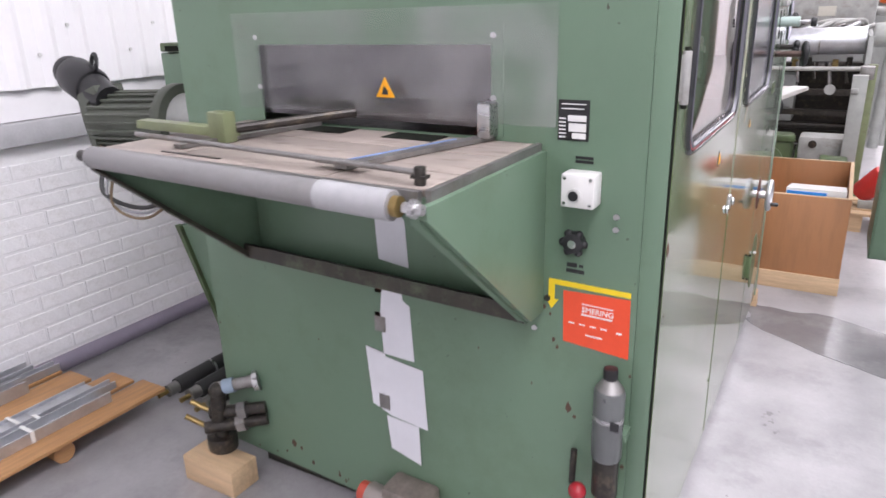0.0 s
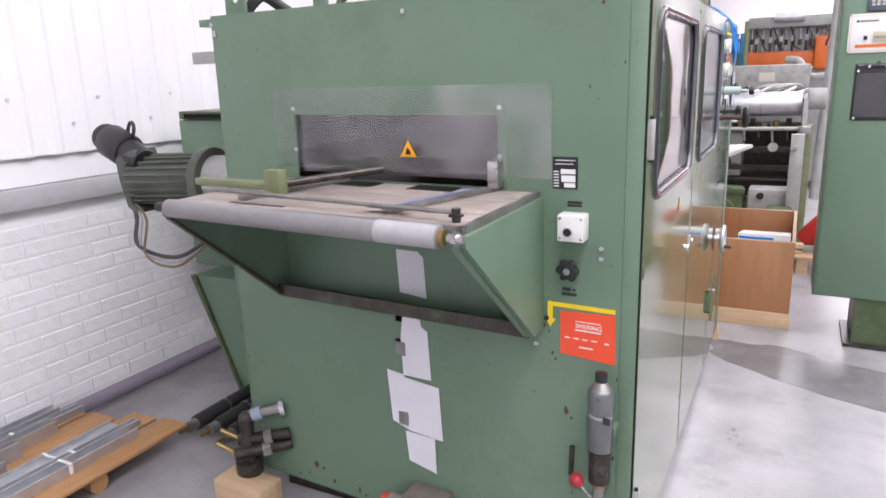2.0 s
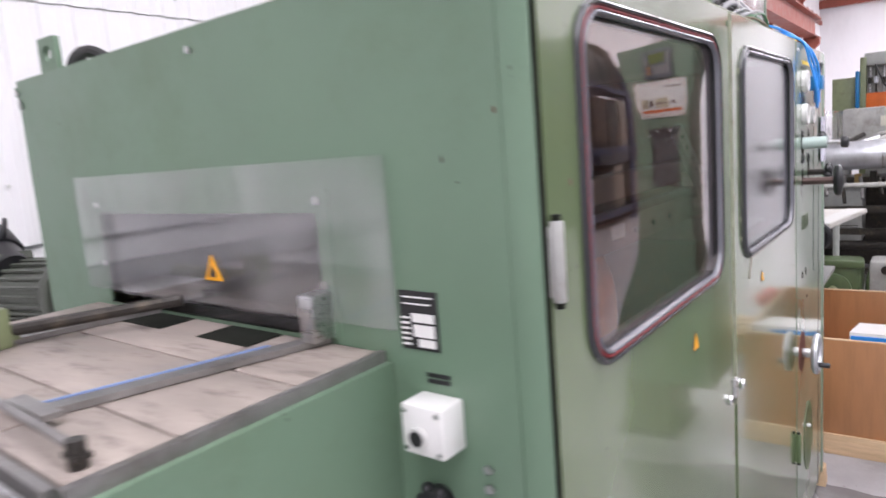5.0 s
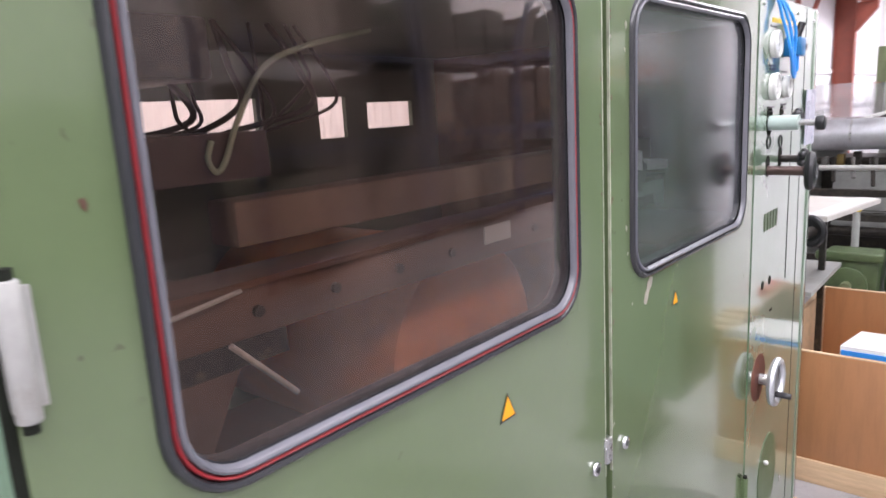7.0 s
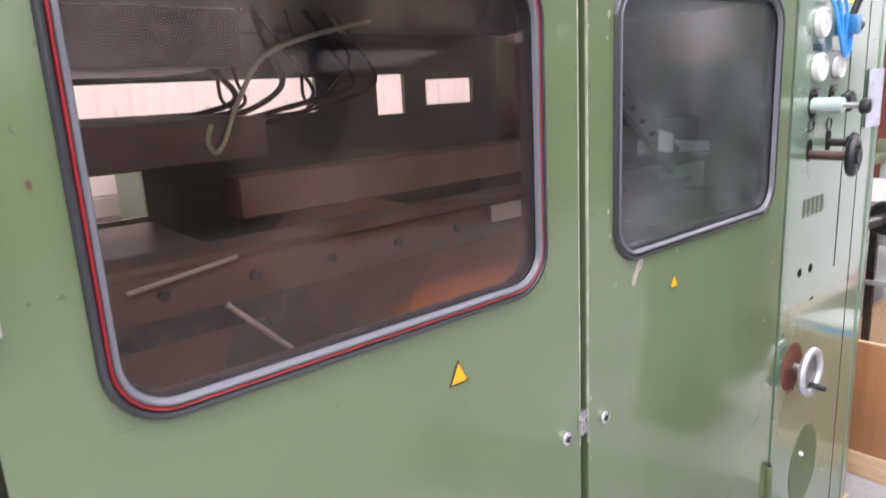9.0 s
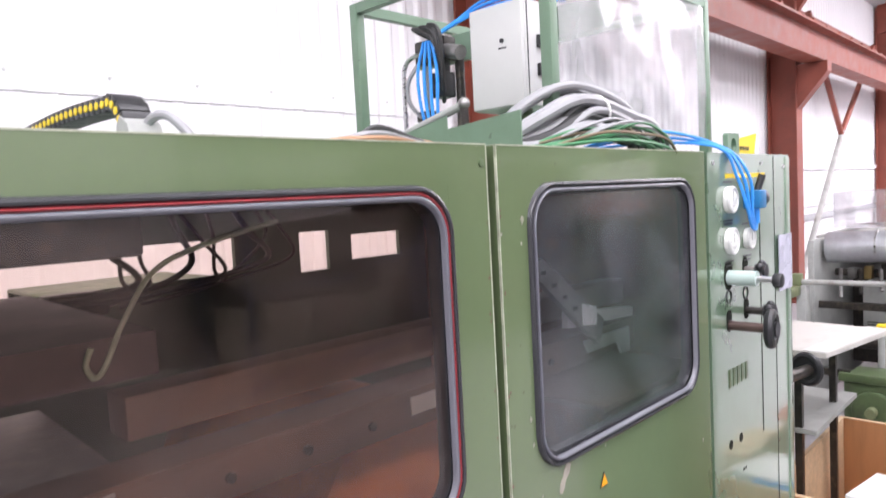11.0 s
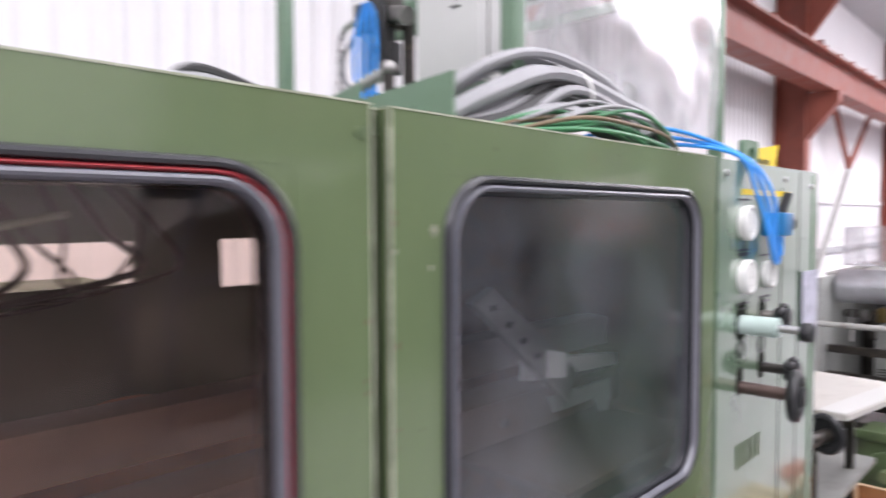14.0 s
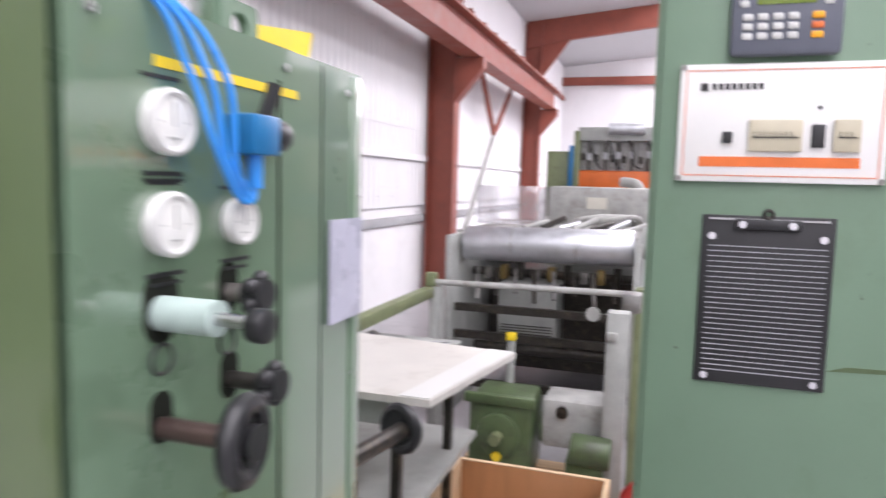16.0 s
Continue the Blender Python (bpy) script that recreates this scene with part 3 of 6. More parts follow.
# transparent guard over the feed slot
guard = part("slot_guard", box(-1.50, -0.55, FY - 0.012, FY - 0.007, 1.315, 1.575), CLEAR, press, "clear scratched acrylic guard over the feed slot")
guard.visible_shadow = False
part("slot_frame", rim([(-1.46, 1.283), (-0.68, 1.283), (-0.68, 1.53), (-1.46, 1.53)], [(-1.42, 1.283), (-0.71, 1.283), (-0.71, 1.49), (-1.42, 1.49)], FY - 0.003, FY + 0.0035, "y"), GREEN, press)
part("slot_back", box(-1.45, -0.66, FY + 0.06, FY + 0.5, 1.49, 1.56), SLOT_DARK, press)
part("slot_plate", box(-1.44, -0.69, FY + 0.014, FY + 0.018, 1.300, 1.49), mat("dark_polished_steel", (0.17, 0.165, 0.175), 0.22, metal=0.9, vary=0.3, scale=5, dirt=(0.09, 0.08, 0.08), dirt_amount=0.6, dirt_scale=4), press, "dark scuffed steel plate behind the guard")
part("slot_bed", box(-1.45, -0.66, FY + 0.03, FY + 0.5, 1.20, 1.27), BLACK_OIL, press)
tri = part("warning_sticker", prism([(-1.022, 1.363), (-0.968, 1.363), (-0.995, 1.412)], -0.002, "y", FY - 0.0125), AMBER, press, "amber triangular warning sticker")
part("symbol", prism([(-1.004, 1.370), (-0.986, 1.370), (-0.986, 1.380), (-0.998, 1.392)], -0.001, "y", FY - 0.0147), BLACK, tri)

SQUARE_ERROR = 0.0


def door(y0, y1, w, name, gasket_red, pane):
    d = part(name, rim([(y0, 0.065), (y1, 0.065), (y1, TOP - 0.003), (y0, TOP - 0.003)], [(w[0], w[2]), (w[1], w[2]), (w[1], w[3]), (w[0], w[3])], SX - 0.03, SX), GREEN_DOOR, press,
             "glossy green enamelled steel door with a window")
    r = 0.075
    # corner gussets between the square cut and the rounded gasket
    for cy, cz, a0 in ((w[1], w[3], 0), (w[0], w[3], 90), (w[0], w[2], 180), (w[1], w[2], 270)):
        sy, sz = (1 if cy == w[1] else -1), (1 if cz == w[3] else -1)
        pts = [(cy, cz)] + [(cy - sy * r + r * math.cos(radians(a0 + 90 * i / 8)), cz - sz * r + r * math.sin(radians(a0 + 90 * i / 8))) for i in range(9)]
        part("corner_gusset", prism(pts, 0.029, "x", SX - 0.0295), GREEN_DOOR, d)

    def inset(k):
        return round_rect(w[0] + k, w[1] - k, w[2] + k, w[3] - k, r - k * 0.8)
    part("window_gasket", bead(inset(-0.003), 0.0115, SX - 0.001, 0.010), GASKET, d, "black rubber window gasket")
    if gasket_red:
        part("red_strip", bead(inset(0.0075), 0.005, SX + 0.001, 0.0065), RED, d, "red filler strip in the gasket")
    # greyer than the outer bead to paint in the lip's highlight
    part("gasket_lip", bead(inset(0.0115 if gasket_red else 0.0075), 0.010, SX - 0.001, 0.010), GASKET_SHEEN, d, "inner gasket lip, black rubber greyed to suggest its sheen")
    part("gasket_seat", rim(inset(0.004), inset(0.022), SX - 0.03, SX - 0.004), GASKET, d)
    p = part("pane", bowed_pane(inset(0.02), 0.004, SX - 0.010, 0.007 if gasket_red else 0.0015), pane, d, angle=80)
    p.visible_shadow = False
    return d


door1 = door(1.462, 2.368, (1.562, 2.274, 1.243, 1.763), "door", True, BROWN_GLASS)
door2 = door(2.392, 3.222, (2.472, 3.146, 1.240, 1.762), "door", False, GREY_GLASS)
# black strips put in as the shade of the door gaps
part("door_gap", box(SX - 0.05, SX - 0.02, 2.366, 2.394, 0.07, TOP - 0.004), DARK_EDGE, press)
part("door_gap", box(SX - 0.0057, SX - 0.002, 1.4535, 1.4615, 0.07, TOP - 0.004), DARK_EDGE, press)
part("door_gap", box(SX - 0.05, SX - 0.02, 3.221, 3.237, 0.07, TOP - 0.004), DARK_EDGE, press)
for d, y in ((door1, 2.322), (door2, 2.44)):
    part("lock", rod((SX, y, 0.937), (SX + 0.008, y, 0.937), 0.013, seg=16, bevel=0.002), CHROME, d)
    part("lock", rod((SX + 0.008, y, 0.937), (SX + 0.0095, y, 0.937), 0.006, seg=12), BLACK, d)
part("latch", box(SX - 0.01, SX + 0.006, 2.362, 2.385, 0.925, 0.975, 0.003), STEEL, door1)
for y, z, s in ((2.063, 1.155, 0.040), (2.689, 1.162, 0.030)):
    d = door1 if y < 2.4 else door2
    st = part("warning_sticker", prism([(y - s / 2, z - s / 2), (y + s / 2, z - s / 2), (y, z + s / 2)], 0.001, "x", SX + 0.0005), BLACK, d, "amber triangular warning sticker with a black edge")
    q = s * 0.80
    part("amber_field", prism([(y - q / 2, z - q / 2 - 0.001), (y + q / 2, z - q / 2 - 0.001), (y, z + q / 2 - 0.001)], 0.0008, "x", SX + 0.0015), AMBER, d)
PRIMER = mat("dull_pink_primer", (0.36, 0.33, 0.27), 0.6, vary=0.25, scale=60)
part("paint_scar", prism([(2.532, 1.188), (2.540, 1.183), (2.549, 1.193), (2.553, 1.206), (2.566, 1.216), (2.572, 1.232), (2.560, 1.236), (2.548, 1.226), (2.545, 1.214), (2.536, 1.205)], 0.001, "x", SX + 0.0004), PRIMER, door2, "chipped pale primer patch")


def hinge(y, z, paint, label):
    h = part("hinge", rod((SX + 0.008, y, z - 0.052), (SX + 0.008, y, z + 0.052), 0.009, seg=14, bevel=0.002), paint, press, label)
    part("hinge_leaf", box(SX - 0.001, SX + 0.004, y - 0.008, y + 0.016, z - 0.045, z + 0.045), paint, h)
    part("hinge_pin", rod((SX + 0.008, y, z - 0.060), (SX + 0.008, y, z + 0.060), 0.006, seg=10), DARK_EDGE, h)


for y, z in ((1.468, 1.425), (1.468, 0.35)):
    hinge(y, z, PALE_DIRTY, "pale grey barrel hinge")
hinge(3.215, 0.44, GREEN_DARK, "dark green barrel hinge")

# paint rubbed through along the door edges
WORN = mat("rubbed_paint_edge", (0.42, 0.44, 0.33), 0.5, vary=0.3, scale=25, dirt=(0.16, 0.19, 0.10), dirt_amount=0.8, dirt_scale=14)
for d, y0, y1 in ((door1, 1.463, 2.367), (door2, 2.393, 3.221)):
    part("worn_edge", box(SX - 0.028, SX + 0.0006, y0, y1, TOP - 0.0032, TOP - 0.0012), WORN, d, "rubbed pale top edge")
    part("worn_edge", box(SX - 0.004, SX + 0.0006, (y0 if d is door2 else y1) - 0.0012, (y0 if d is door2 else y1) + 0.0012, 0.9, TOP - 0.004), WORN, d, "rubbed pale side edge")
for y, z in ((2.354, 1.798), (2.354, 0.30)):
    part("edge_screw", rod((SX, y, z), (SX + 0.002, y, z), 0.007, seg=12), GREEN_DARK, door1)

# control panel at the end of the side
PY0, PY1 = 3.238, 3.872
panel = part("control_panel", hole_sheet(PY0, PY1, 0.07, TOP - 0.004, [], SX - 0.03, SX, "x"), PANEL_GREEN, press, "green control panel with gauges and knobs")
oval = [(3.475 + 0.10 * math.cos(2 * math.pi * i / 32), 0.385 + 0.135 * math.sin(2 * math.pi * i / 32)) for i in range(32)]
part("oval_cover", prism(oval, 0.002, "x", SX), GREEN_DARK, panel, "dark green oval cover plate")
part("cover_knob", ball((SX + 0.008, 3.435, 0.44), 0.008), GREY_BOX, panel)
part("seam", box(SX - 0.001, SX + 0.0008, 3.600, 3.606, 1.0, 1.78), DARK_EDGE, panel)
part("seam", box(SX - 0.001, SX + 0.0008, 3.728, 3.732, 0.07, TOP - 0.01), DARK_EDGE, panel)
part("edge_strip", box(SX - 0.02, SX + 0.004, 3.832, 3.873, 0.07, TOP - 0.01, 0.003), PANEL_GREEN, panel)


def gauge(y, z, r):
    g = part("gauge", rod((SX, y, z), (SX + 0.016, y, z), r, seg=28, bevel=0.003), GLAZE, panel, "round white pressure gauge")
    part("bezel", ring((SX + 0.014, y, z), (1, 0, 0), r - 0.004, 0.005, seg=28), GREY_BOX, g)
    part("pointer", box(SX + 0.016, SX + 0.0175, y - 0.001, y + 0.001, z - 0.005, z + r * 0.6), GREY_M, g)
    bars("scale_marks", GREY_M, g, "x", SX + 0.0155, [(y - r * 0.6, y - r * 0.5, z - 0.001, z + 0.001), (y + r * 0.5, y + r * 0.6, z - 0.001, z + 0.001), (y - 0.008, y + 0.008, z - r * 0.5, z - r * 0.45)])
    bars("caption", BLACK, panel, "x", SX + 0.0003, [(y - 0.03, y + 0.03, z + r + 0.010, z + r + 0.014), (y - 0.03, y + 0.03, z - r - 0.022, z - r - 0.017), (y - 0.024, y + 0.024, z - r - 0.032, z - r - 0.028)])


gauge(3.366, 1.701, 0.036)
gauge(3.367, 1.590, 0.036)
gauge(3.497, 1.588, 0.030)
part("yellow_strip", box(SX, SX + 0.0012, 3.355, 3.651, 1.759, 1.771), YELLOW, panel, "yellow label strip")
for y, z in ((3.27, 1.80), (3.62, 1.80), (3.82, 1.79), (3.84, 1.30)):
    part("screw", rod((SX, y, z), (SX + 0.004, y, z), 0.006, seg=10), STEEL, panel)


def slot_hole(y, z, r, host):
    """A flat near-black oval, painted as the shade of an upright slot round a spindle."""
    pts = [(y + r * math.cos(2 * math.pi * i / 24), z + r * math.sin(2 * math.pi * i / 24) + (0.012 if i < 12 else -0.012)) for i in range(24)]
    part("slot_hole", prism(pts, 0.0015, "x", SX - 0.0005), DARK_EDGE, host, "near-black oval painted for a shaded slot in the panel")


def adjuster(y, z, length, r, rod_mat, star):
    a = part("adjusting_spindle", rod((SX - 0.04, y, z), (SX + length, y, z), r, seg=18), rod_mat, panel)
    slot_hole(y, z + 0.006, r + 0.008, a)
    if star:
        bm = rod((SX + length, y, z), (SX + length + 0.028, y, z), 0.020, seg=16)
        for k in range(5):
            an = 2 * math.pi * k / 5
            ball((SX + length + 0.014, y + 0.020 * math.cos(an), z + 0.020 * math.sin(an)), 0.011, bm)
        part("star_knob", bm, BLACK, a, "black star knob")


adjuster(3.36, 1.492, 0.075, 0.020, mat("pale_teal_paint", (0.42, 0.52, 0.48), 0.4), False)
ad = part("adjusting_spindle", rod((SX + 0.075, 3.36, 1.492), (SX + 0.135, 3.36, 1.489), 0.008), STEEL, panel)
part("end_knob", rod((SX + 0.115, 3.36, 1.489), (SX + 0.138, 3.36, 1.489), 0.019, seg=16, bevel=0.005), BLACK, ad)
adjuster(3.482, 1.498, 0.03, 0.012, STEEL_DULL, True)
adjuster(3.484, 1.384, 0.05, 0.011, BLACK_OIL, True)
sp = part("adjusting_spindle", rod((SX - 0.03, 3.358, 1.362), (SX + 0.105, 3.358, 1.362), 0.013, seg=16), mat("brown_oiled_steel", (0.12, 0.08, 0.07), 0.35, metal=0.5, vary=0.25), panel)
part("hand_crank", ring((SX + 0.108, 3.358, 1.362), (1, 0.15, 0), 0.040, 0.013), BLACK, sp, "black hand wheel")
slot_hole(3.358, 1.374, 0.018, sp)
part("hub", rod((SX + 0.095, 3.358, 1.362), (SX + 0.125, 3.358, 1.362), 0.020, seg=14), BLACK, sp)
part("spoke", box(SX + 0.102, SX + 0.114, 3.320, 3.396, 1.355, 1.369), BLACK, sp)
part("spoke", box(SX + 0.102, SX + 0.114, 3.351, 3.365, 1.324, 1.40), BLACK, sp)
for y, z in ((3.36, 1.44), (3.48, 1.435)):
    part("emblem", ring((SX + 0.001, y, z), (1, 0, 0), 0.017, 0.002, seg=20), BLACK, panel)
bars("caption", GREEN_DARK, panel, "x", SX + 0.0003, [(3.345 + 0.03 * i, 3.360 + 0.03 * i, 1.19, 1.24) for i in range(5)])
# holes are flat black discs; their shade is only colour
for y in (3.351, 3.424):
    part("hole", rod((SX - 0.001, y, 1.032), (SX + 0.001, y, 1.032), 0.013, seg=14), DARK_EDGE, panel)
for y in (3.44, 3.455):
    part("hole", rod((SX - 0.001, y, 0.935), (SX + 0.001, y, 0.935), 0.005, seg=10), DARK_EDGE, panel)
hw = part("hand_wheel", ring((SX + 0.045, 3.36, 0.745), (1, 0, 0), 0.062, 0.011), ZINC, panel, "worn silver-grey hand wheel with a crank")
part("wheel_disc", rod((SX + 0.032, 3.36, 0.745), (SX + 0.040, 3.36, 0.745), 0.058, seg=28), STEEL_DULL, hw)
part("shaft", rod((SX, 3.36, 0.745), (SX + 0.035, 3.36, 0.745), 0.017), STEEL, hw)
part("crank_handle", rod((SX + 0.04, 3.375, 0.70), (SX + 0.085, 3.375, 0.70), 0.009, bevel=0.003), BLACK, hw)
part("rust_stain", rod((SX - 0.001, 3.34, 0.755), (SX + 0.0006, 3.34, 0.755), 0.072, seg=24), RUST, panel)
vb = part("valve_block", box(SX, SX + 0.045, 3.475, 3.535, 1.672, 1.722, 0.004), BLUE_DARK, panel, "blue air valve with a black knob")
part("valve_knob", rod((SX + 0.02, 3.535, 1.70), (SX + 0.02, 3.575, 1.70), 0.022, seg=12, bevel=0.004), BLACK, vb)
part("valve_lever", rod((SX + 0.02, 3.535, 1.722), (SX + 0.03, 3.545, 1.765), 0.010, seg=10), BLACK, vb)
part("valve_port", rod((SX + 0.025, 3.505, 1.672), (SX + 0.025, 3.505, 1.63), 0.010, seg=12), BLUE, vb)
for k in range(3):
    part("air_hose", tube([(SX - 0.32 + 0.02 * k, 3.02, TOP + 0.012), (SX - 0.15 + 0.02 * k, 3.17 - 0.01 * k, TOP + 0.03 + 0.014 * k), (SX - 0.01, 3.33 + 0.02 * k, TOP + 0.012), (SX + 0.02 + 0.008 * k, 3.385 + 0.022 * k, 1.76), (SX + 0.035, 3.41 + 0.02 * k, 1.68 - 0.01 * k), (SX + 0.03, 3.46 + 0.008 * k, 1.622 + 0.006 * k), (SX + 0.028, 3.495, 1.615), (SX + 0.026, 3.505, 1.64)], 0.0042), BLUE, vb)
pl = part("notice_pouch", box(SX + 0.005, SX + 0.008, 3.748, 3.868, 1.403, 1.577), mat("milky_plastic_pouch", (0.46, 0.46, 0.55), 0.25), panel, "milky plastic document pouch")
lug = part("lifting_lug", rim(round_rect(3.575, 3.665, TOP - 0.02, TOP + 0.065, 0.01), [(3.62 + 0.02 * math.cos(2 * math.pi * i / 32), TOP + 0.03 + 0.02 * math.sin(2 * math.pi * i / 32)) for i in range(32)], SX - 0.09, SX - 0.075), GREEN, press)
lug2 = part("lifting_lug", rim(round_rect(-1.81, -1.722, TOP - 0.02, TOP + 0.105, 0.006), [(-1.766 + 0.02 * math.cos(2 * math.pi * i / 32), TOP + 0.064 + 0.02 * math.sin(2 * math.pi * i / 32)) for i in range(32)], FY + 0.135, FY + 0.150, "y"), GREEN, press)
lug3 = part("lifting_lug", rim(round_rect(-1.19, -1.10, TOP - 0.02, TOP + 0.08, 0.01), [(-1.145 + 0.02 * math.cos(2 * math.pi * i / 32), TOP + 0.035 + 0.02 * math.sin(2 * math.pi * i / 32)) for i in range(32)], 2.80, 2.82, "y"), GREEN, press)

# hand wheel behind the far end
rw = part("rear_hand_wheel", ring((-0.375, 4.30, 1.025), (0.35, 1, 0), 0.052, 0.014), BLACK, press, "black hand wheel on a shaft")
part("disc", rod((-0.377, 4.292, 1.025), (-0.372, 4.308, 1.025), 0.05, seg=24), BLACK, rw)
part("shaft", rod((-0.45, 3.87, 1.025), (-0.36, 4.33, 1.025), 0.022, seg=16), BLACK_OIL, rw)
part("hub", rod((-0.372, 4.305, 1.025), (-0.360, 4.35, 1.025), 0.018, seg=12), STEEL_DULL, rw)
part("support", box(-0.44, -0.41, 4.03, 4.06, 0.0, 1.02, 0.003), BLACK_OIL, rw)

# feed table on the front
SQUARE_ERROR, FACE_SPREAD = 0.056, 0.0
TZ = 1.275
tab = part("feed_table", box(-1.56, -0.60, 0.965, 1.449, TZ - 0.028, TZ - 0.014), GREEN, press, "feed table with worn plywood boards")
xb = [-1.555, -1.31, -0.84, -0.605]
for i in range(3):
    y = 0.97
    for k, y1 in enumerate((1.10, 1.28, 1.448)):
        part("board", box(xb[i] + 0.003, xb[i + 1] - 0.003, y + 0.002, y1 - 0.002, TZ - 0.013, TZ, 0.0015), PLY, tab)
        y = y1
part("edge_bar", box(-0.603, -0.590, 0.965, 1.448, TZ - 0.022, TZ + 0.002), STEEL_DULL, tab)
# black sheets on the boards paint the shade of two openings
for x0, x1 in ((-1.30, -1.12), (-0.99, -0.84)):
    part("feed_slot", box(x0, x1, 1.365, 1.443, TZ - 0.002, TZ + 0.0015), DARK_EDGE, tab)
part("blue_tape", prism([(-0.862, 1.05), (-0.855, 1.05), (-0.765, 1.36), (-0.772, 1.36)], 0.002, "z", TZ + 0.012), mat("pale_blue_tape", (0.2, 0.28, 0.5), 0.5), tab)
part("front_bar", box(-1.555, -0.61, 0.952, 0.966, TZ - 0.02, TZ + 0.001), STEEL_DULL, tab)
for x0, x1, w in ((-0.86, -0.74, 0.032), (-1.36, -1.28, 0.028)):
    g = prism([(x0, 1.03), (x0 + w, 1.03), (x1 + w, 1.445), (x1, 1.445)], 0.010, "z", TZ + 0.002)
    part("guide_bar", g, STEEL_DULL, tab, "flat steel side guide")
part("guide_foot", box(-0.90, -0.78, 1.02, 1.045, TZ + 0.012, TZ + 0.02), STEEL_DULL, tab)
part("cross_rod", rod((-1.50, 1.03, TZ + 0.026), (-0.63, 1.00, TZ + 0.022), 0.006, seg=12), STEEL_DULL, tab)
part("rod_clamp", rod((-0.635, 1.00, TZ), (-0.635, 1.00, TZ + 0.032), 0.011, seg=12), BLACK_OIL, tab)
part("rod_clamp", box(-0.65, -0.62, 0.99, 1.01, TZ + 0.012, TZ + 0.018), BLACK_OIL, tab)
part("slot_mark", box(-1.36, -1.16, 0.992, 1.0, TZ, TZ + 0.002), BLACK_OIL, tab)
part("hold_down_arm", box(-1.66, -1.29, 1.14, 1.18, TZ + 0.012, TZ + 0.035, 0.003), OLIVE, tab, "olive painted hold-down arm")
part("hold_down_block", box(-1.345, -1.285, 1.125, 1.165, TZ + 0.001, TZ + 0.075, 0.004), OLIVE, tab)
part("hold_down_strut", rod((-1.30, 1.17, TZ + 0.03), (-1.10, 1.41, TZ + 0.05), 0.012, seg=10), BLACK_OIL, tab)
part("pinch_arm", box(-0.735, -0.70, 1.40, 1.448, TZ + 0.01, TZ + 0.09, 0.006), STEEL, tab)
rl = part("roller", rod((-1.535, 0.925, 1.260), (-0.635, 0.915, 1.258), 0.026, seg=28, bevel=0.004), RUBBER_GREY, tab, "grey rubber-covered guide roller")
part("roller_sleeve", rod((-0.80, 0.917, 1.2585), (-0.637, 0.9152, 1.2582), 0.0268, seg=28), mat("pale_grey_sleeve", (0.40, 0.40, 0.41), 0.4, vary=0.15, scale=12), rl)
part("bearing", rod((-0.637, 0.915, 1.258), (-0.622, 0.915, 1.258), 0.018, seg=20), BRASS, rl)
part("axle_nut", rod((-0.615, 0.915, 1.258), (-0.575, 0.915, 1.258), 0.010, seg=6), STEEL, rl)
part("axle_nut", rod((-0.60, 0.915, 1.258), (-0.588, 0.915, 1.258), 0.017, seg=6), STEEL, rl)
part("axle_end", rod((-1.58, 0.925, 1.260), (-1.535, 0.925, 1.260), 0.014, seg=12), BLACK_OIL, rl)
SIDE_OUT = [(1.449, 1.26), (0.93, 1.258), (0.93, 1.235), (1.375, 0.868), (1.449, 0.868)]
for x in (-0.592, -1.572):
    part("table_bracket", prism(SIDE_OUT, 0.014, "x", x), GREEN, tab, "green triangular side bracket")
part("bracket_flange", prism([(0.925, 1.24), (0.93, 1.225), (1.385, 0.855), (1.385, 0.875)], -0.02, "x", -0.592), GREEN, tab)
# left flange takes the dark tone of ledge and lip; right flange stays green
part("bracket_flange", prism([(0.925, 1.24), (0.93, 1.225), (1.385, 0.855), (1.385, 0.875)], 0.02, "x", -1.558), DARK_GRIMY, tab)
part("bottom_ledge", box(-1.556, -0.594, 1.372, 1.449, 0.862, 0.874), DARK_GRIMY, tab)
part("bottom_lip", box(-1.556, -0.594, 1.372, 1.38, 0.874, 0.905), DARK_GRIMY, tab)

# front face fittings
FACE_SPREAD = 1.0
rp = part("rating_plate", box(-0.548, -0.478, FY - 0.0025, FY - 0.0005, 1.288, 1.376), BLACK, press, "black and white rating plate")
bars("print_block", WHITE_SIGN, rp, "y", FY - 0.0026, [(-0.525, -0.484, 1.330, 1.343), (-0.523, -0.484, 1.308, 1.326), (-0.515, -0.484, 1.293, 1.305), (-0.540, -0.485, 1.366, 1.368), (-0.540, -0.49, 1.356, 1.358), *[(-0.545, -0.530, 1.294 + 0.008 * i, 1.297 + 0.008 * i) for i in range(6)]])
bars("caption", BLACK, press, "y", FY - 0.0003, [(-0.505, -0.465, 1.240, 1.246), (-0.505, -0.465, 1.249, 1.255)])
sw = part("key_switch_box", box(-0.518, -0.444, FY - 0.055, FY, 1.152, 1.226, 0.004), WHITE_SIGN, press, "ivory plastic key switch box")
part("barrel", rod((-0.487, FY - 0.062, 1.180), (-0.487, FY - 0.054, 1.180), 0.015, seg=20), GREY_BOX, sw)
part("key_slot", rod((-0.487, FY - 0.064, 1.180), (-0.487, FY - 0.0615, 1.180), 0.011, seg=18), BLACK, sw)
for x, z in ((-0.51, 1.217), (-0.452, 1.217), (-0.51, 1.161), (-0.452, 1.161)):
    part("cover_screw", rod((x, FY - 0.057, z), (x, FY - 0.054, z), 0.004, seg=10), STEEL, sw)
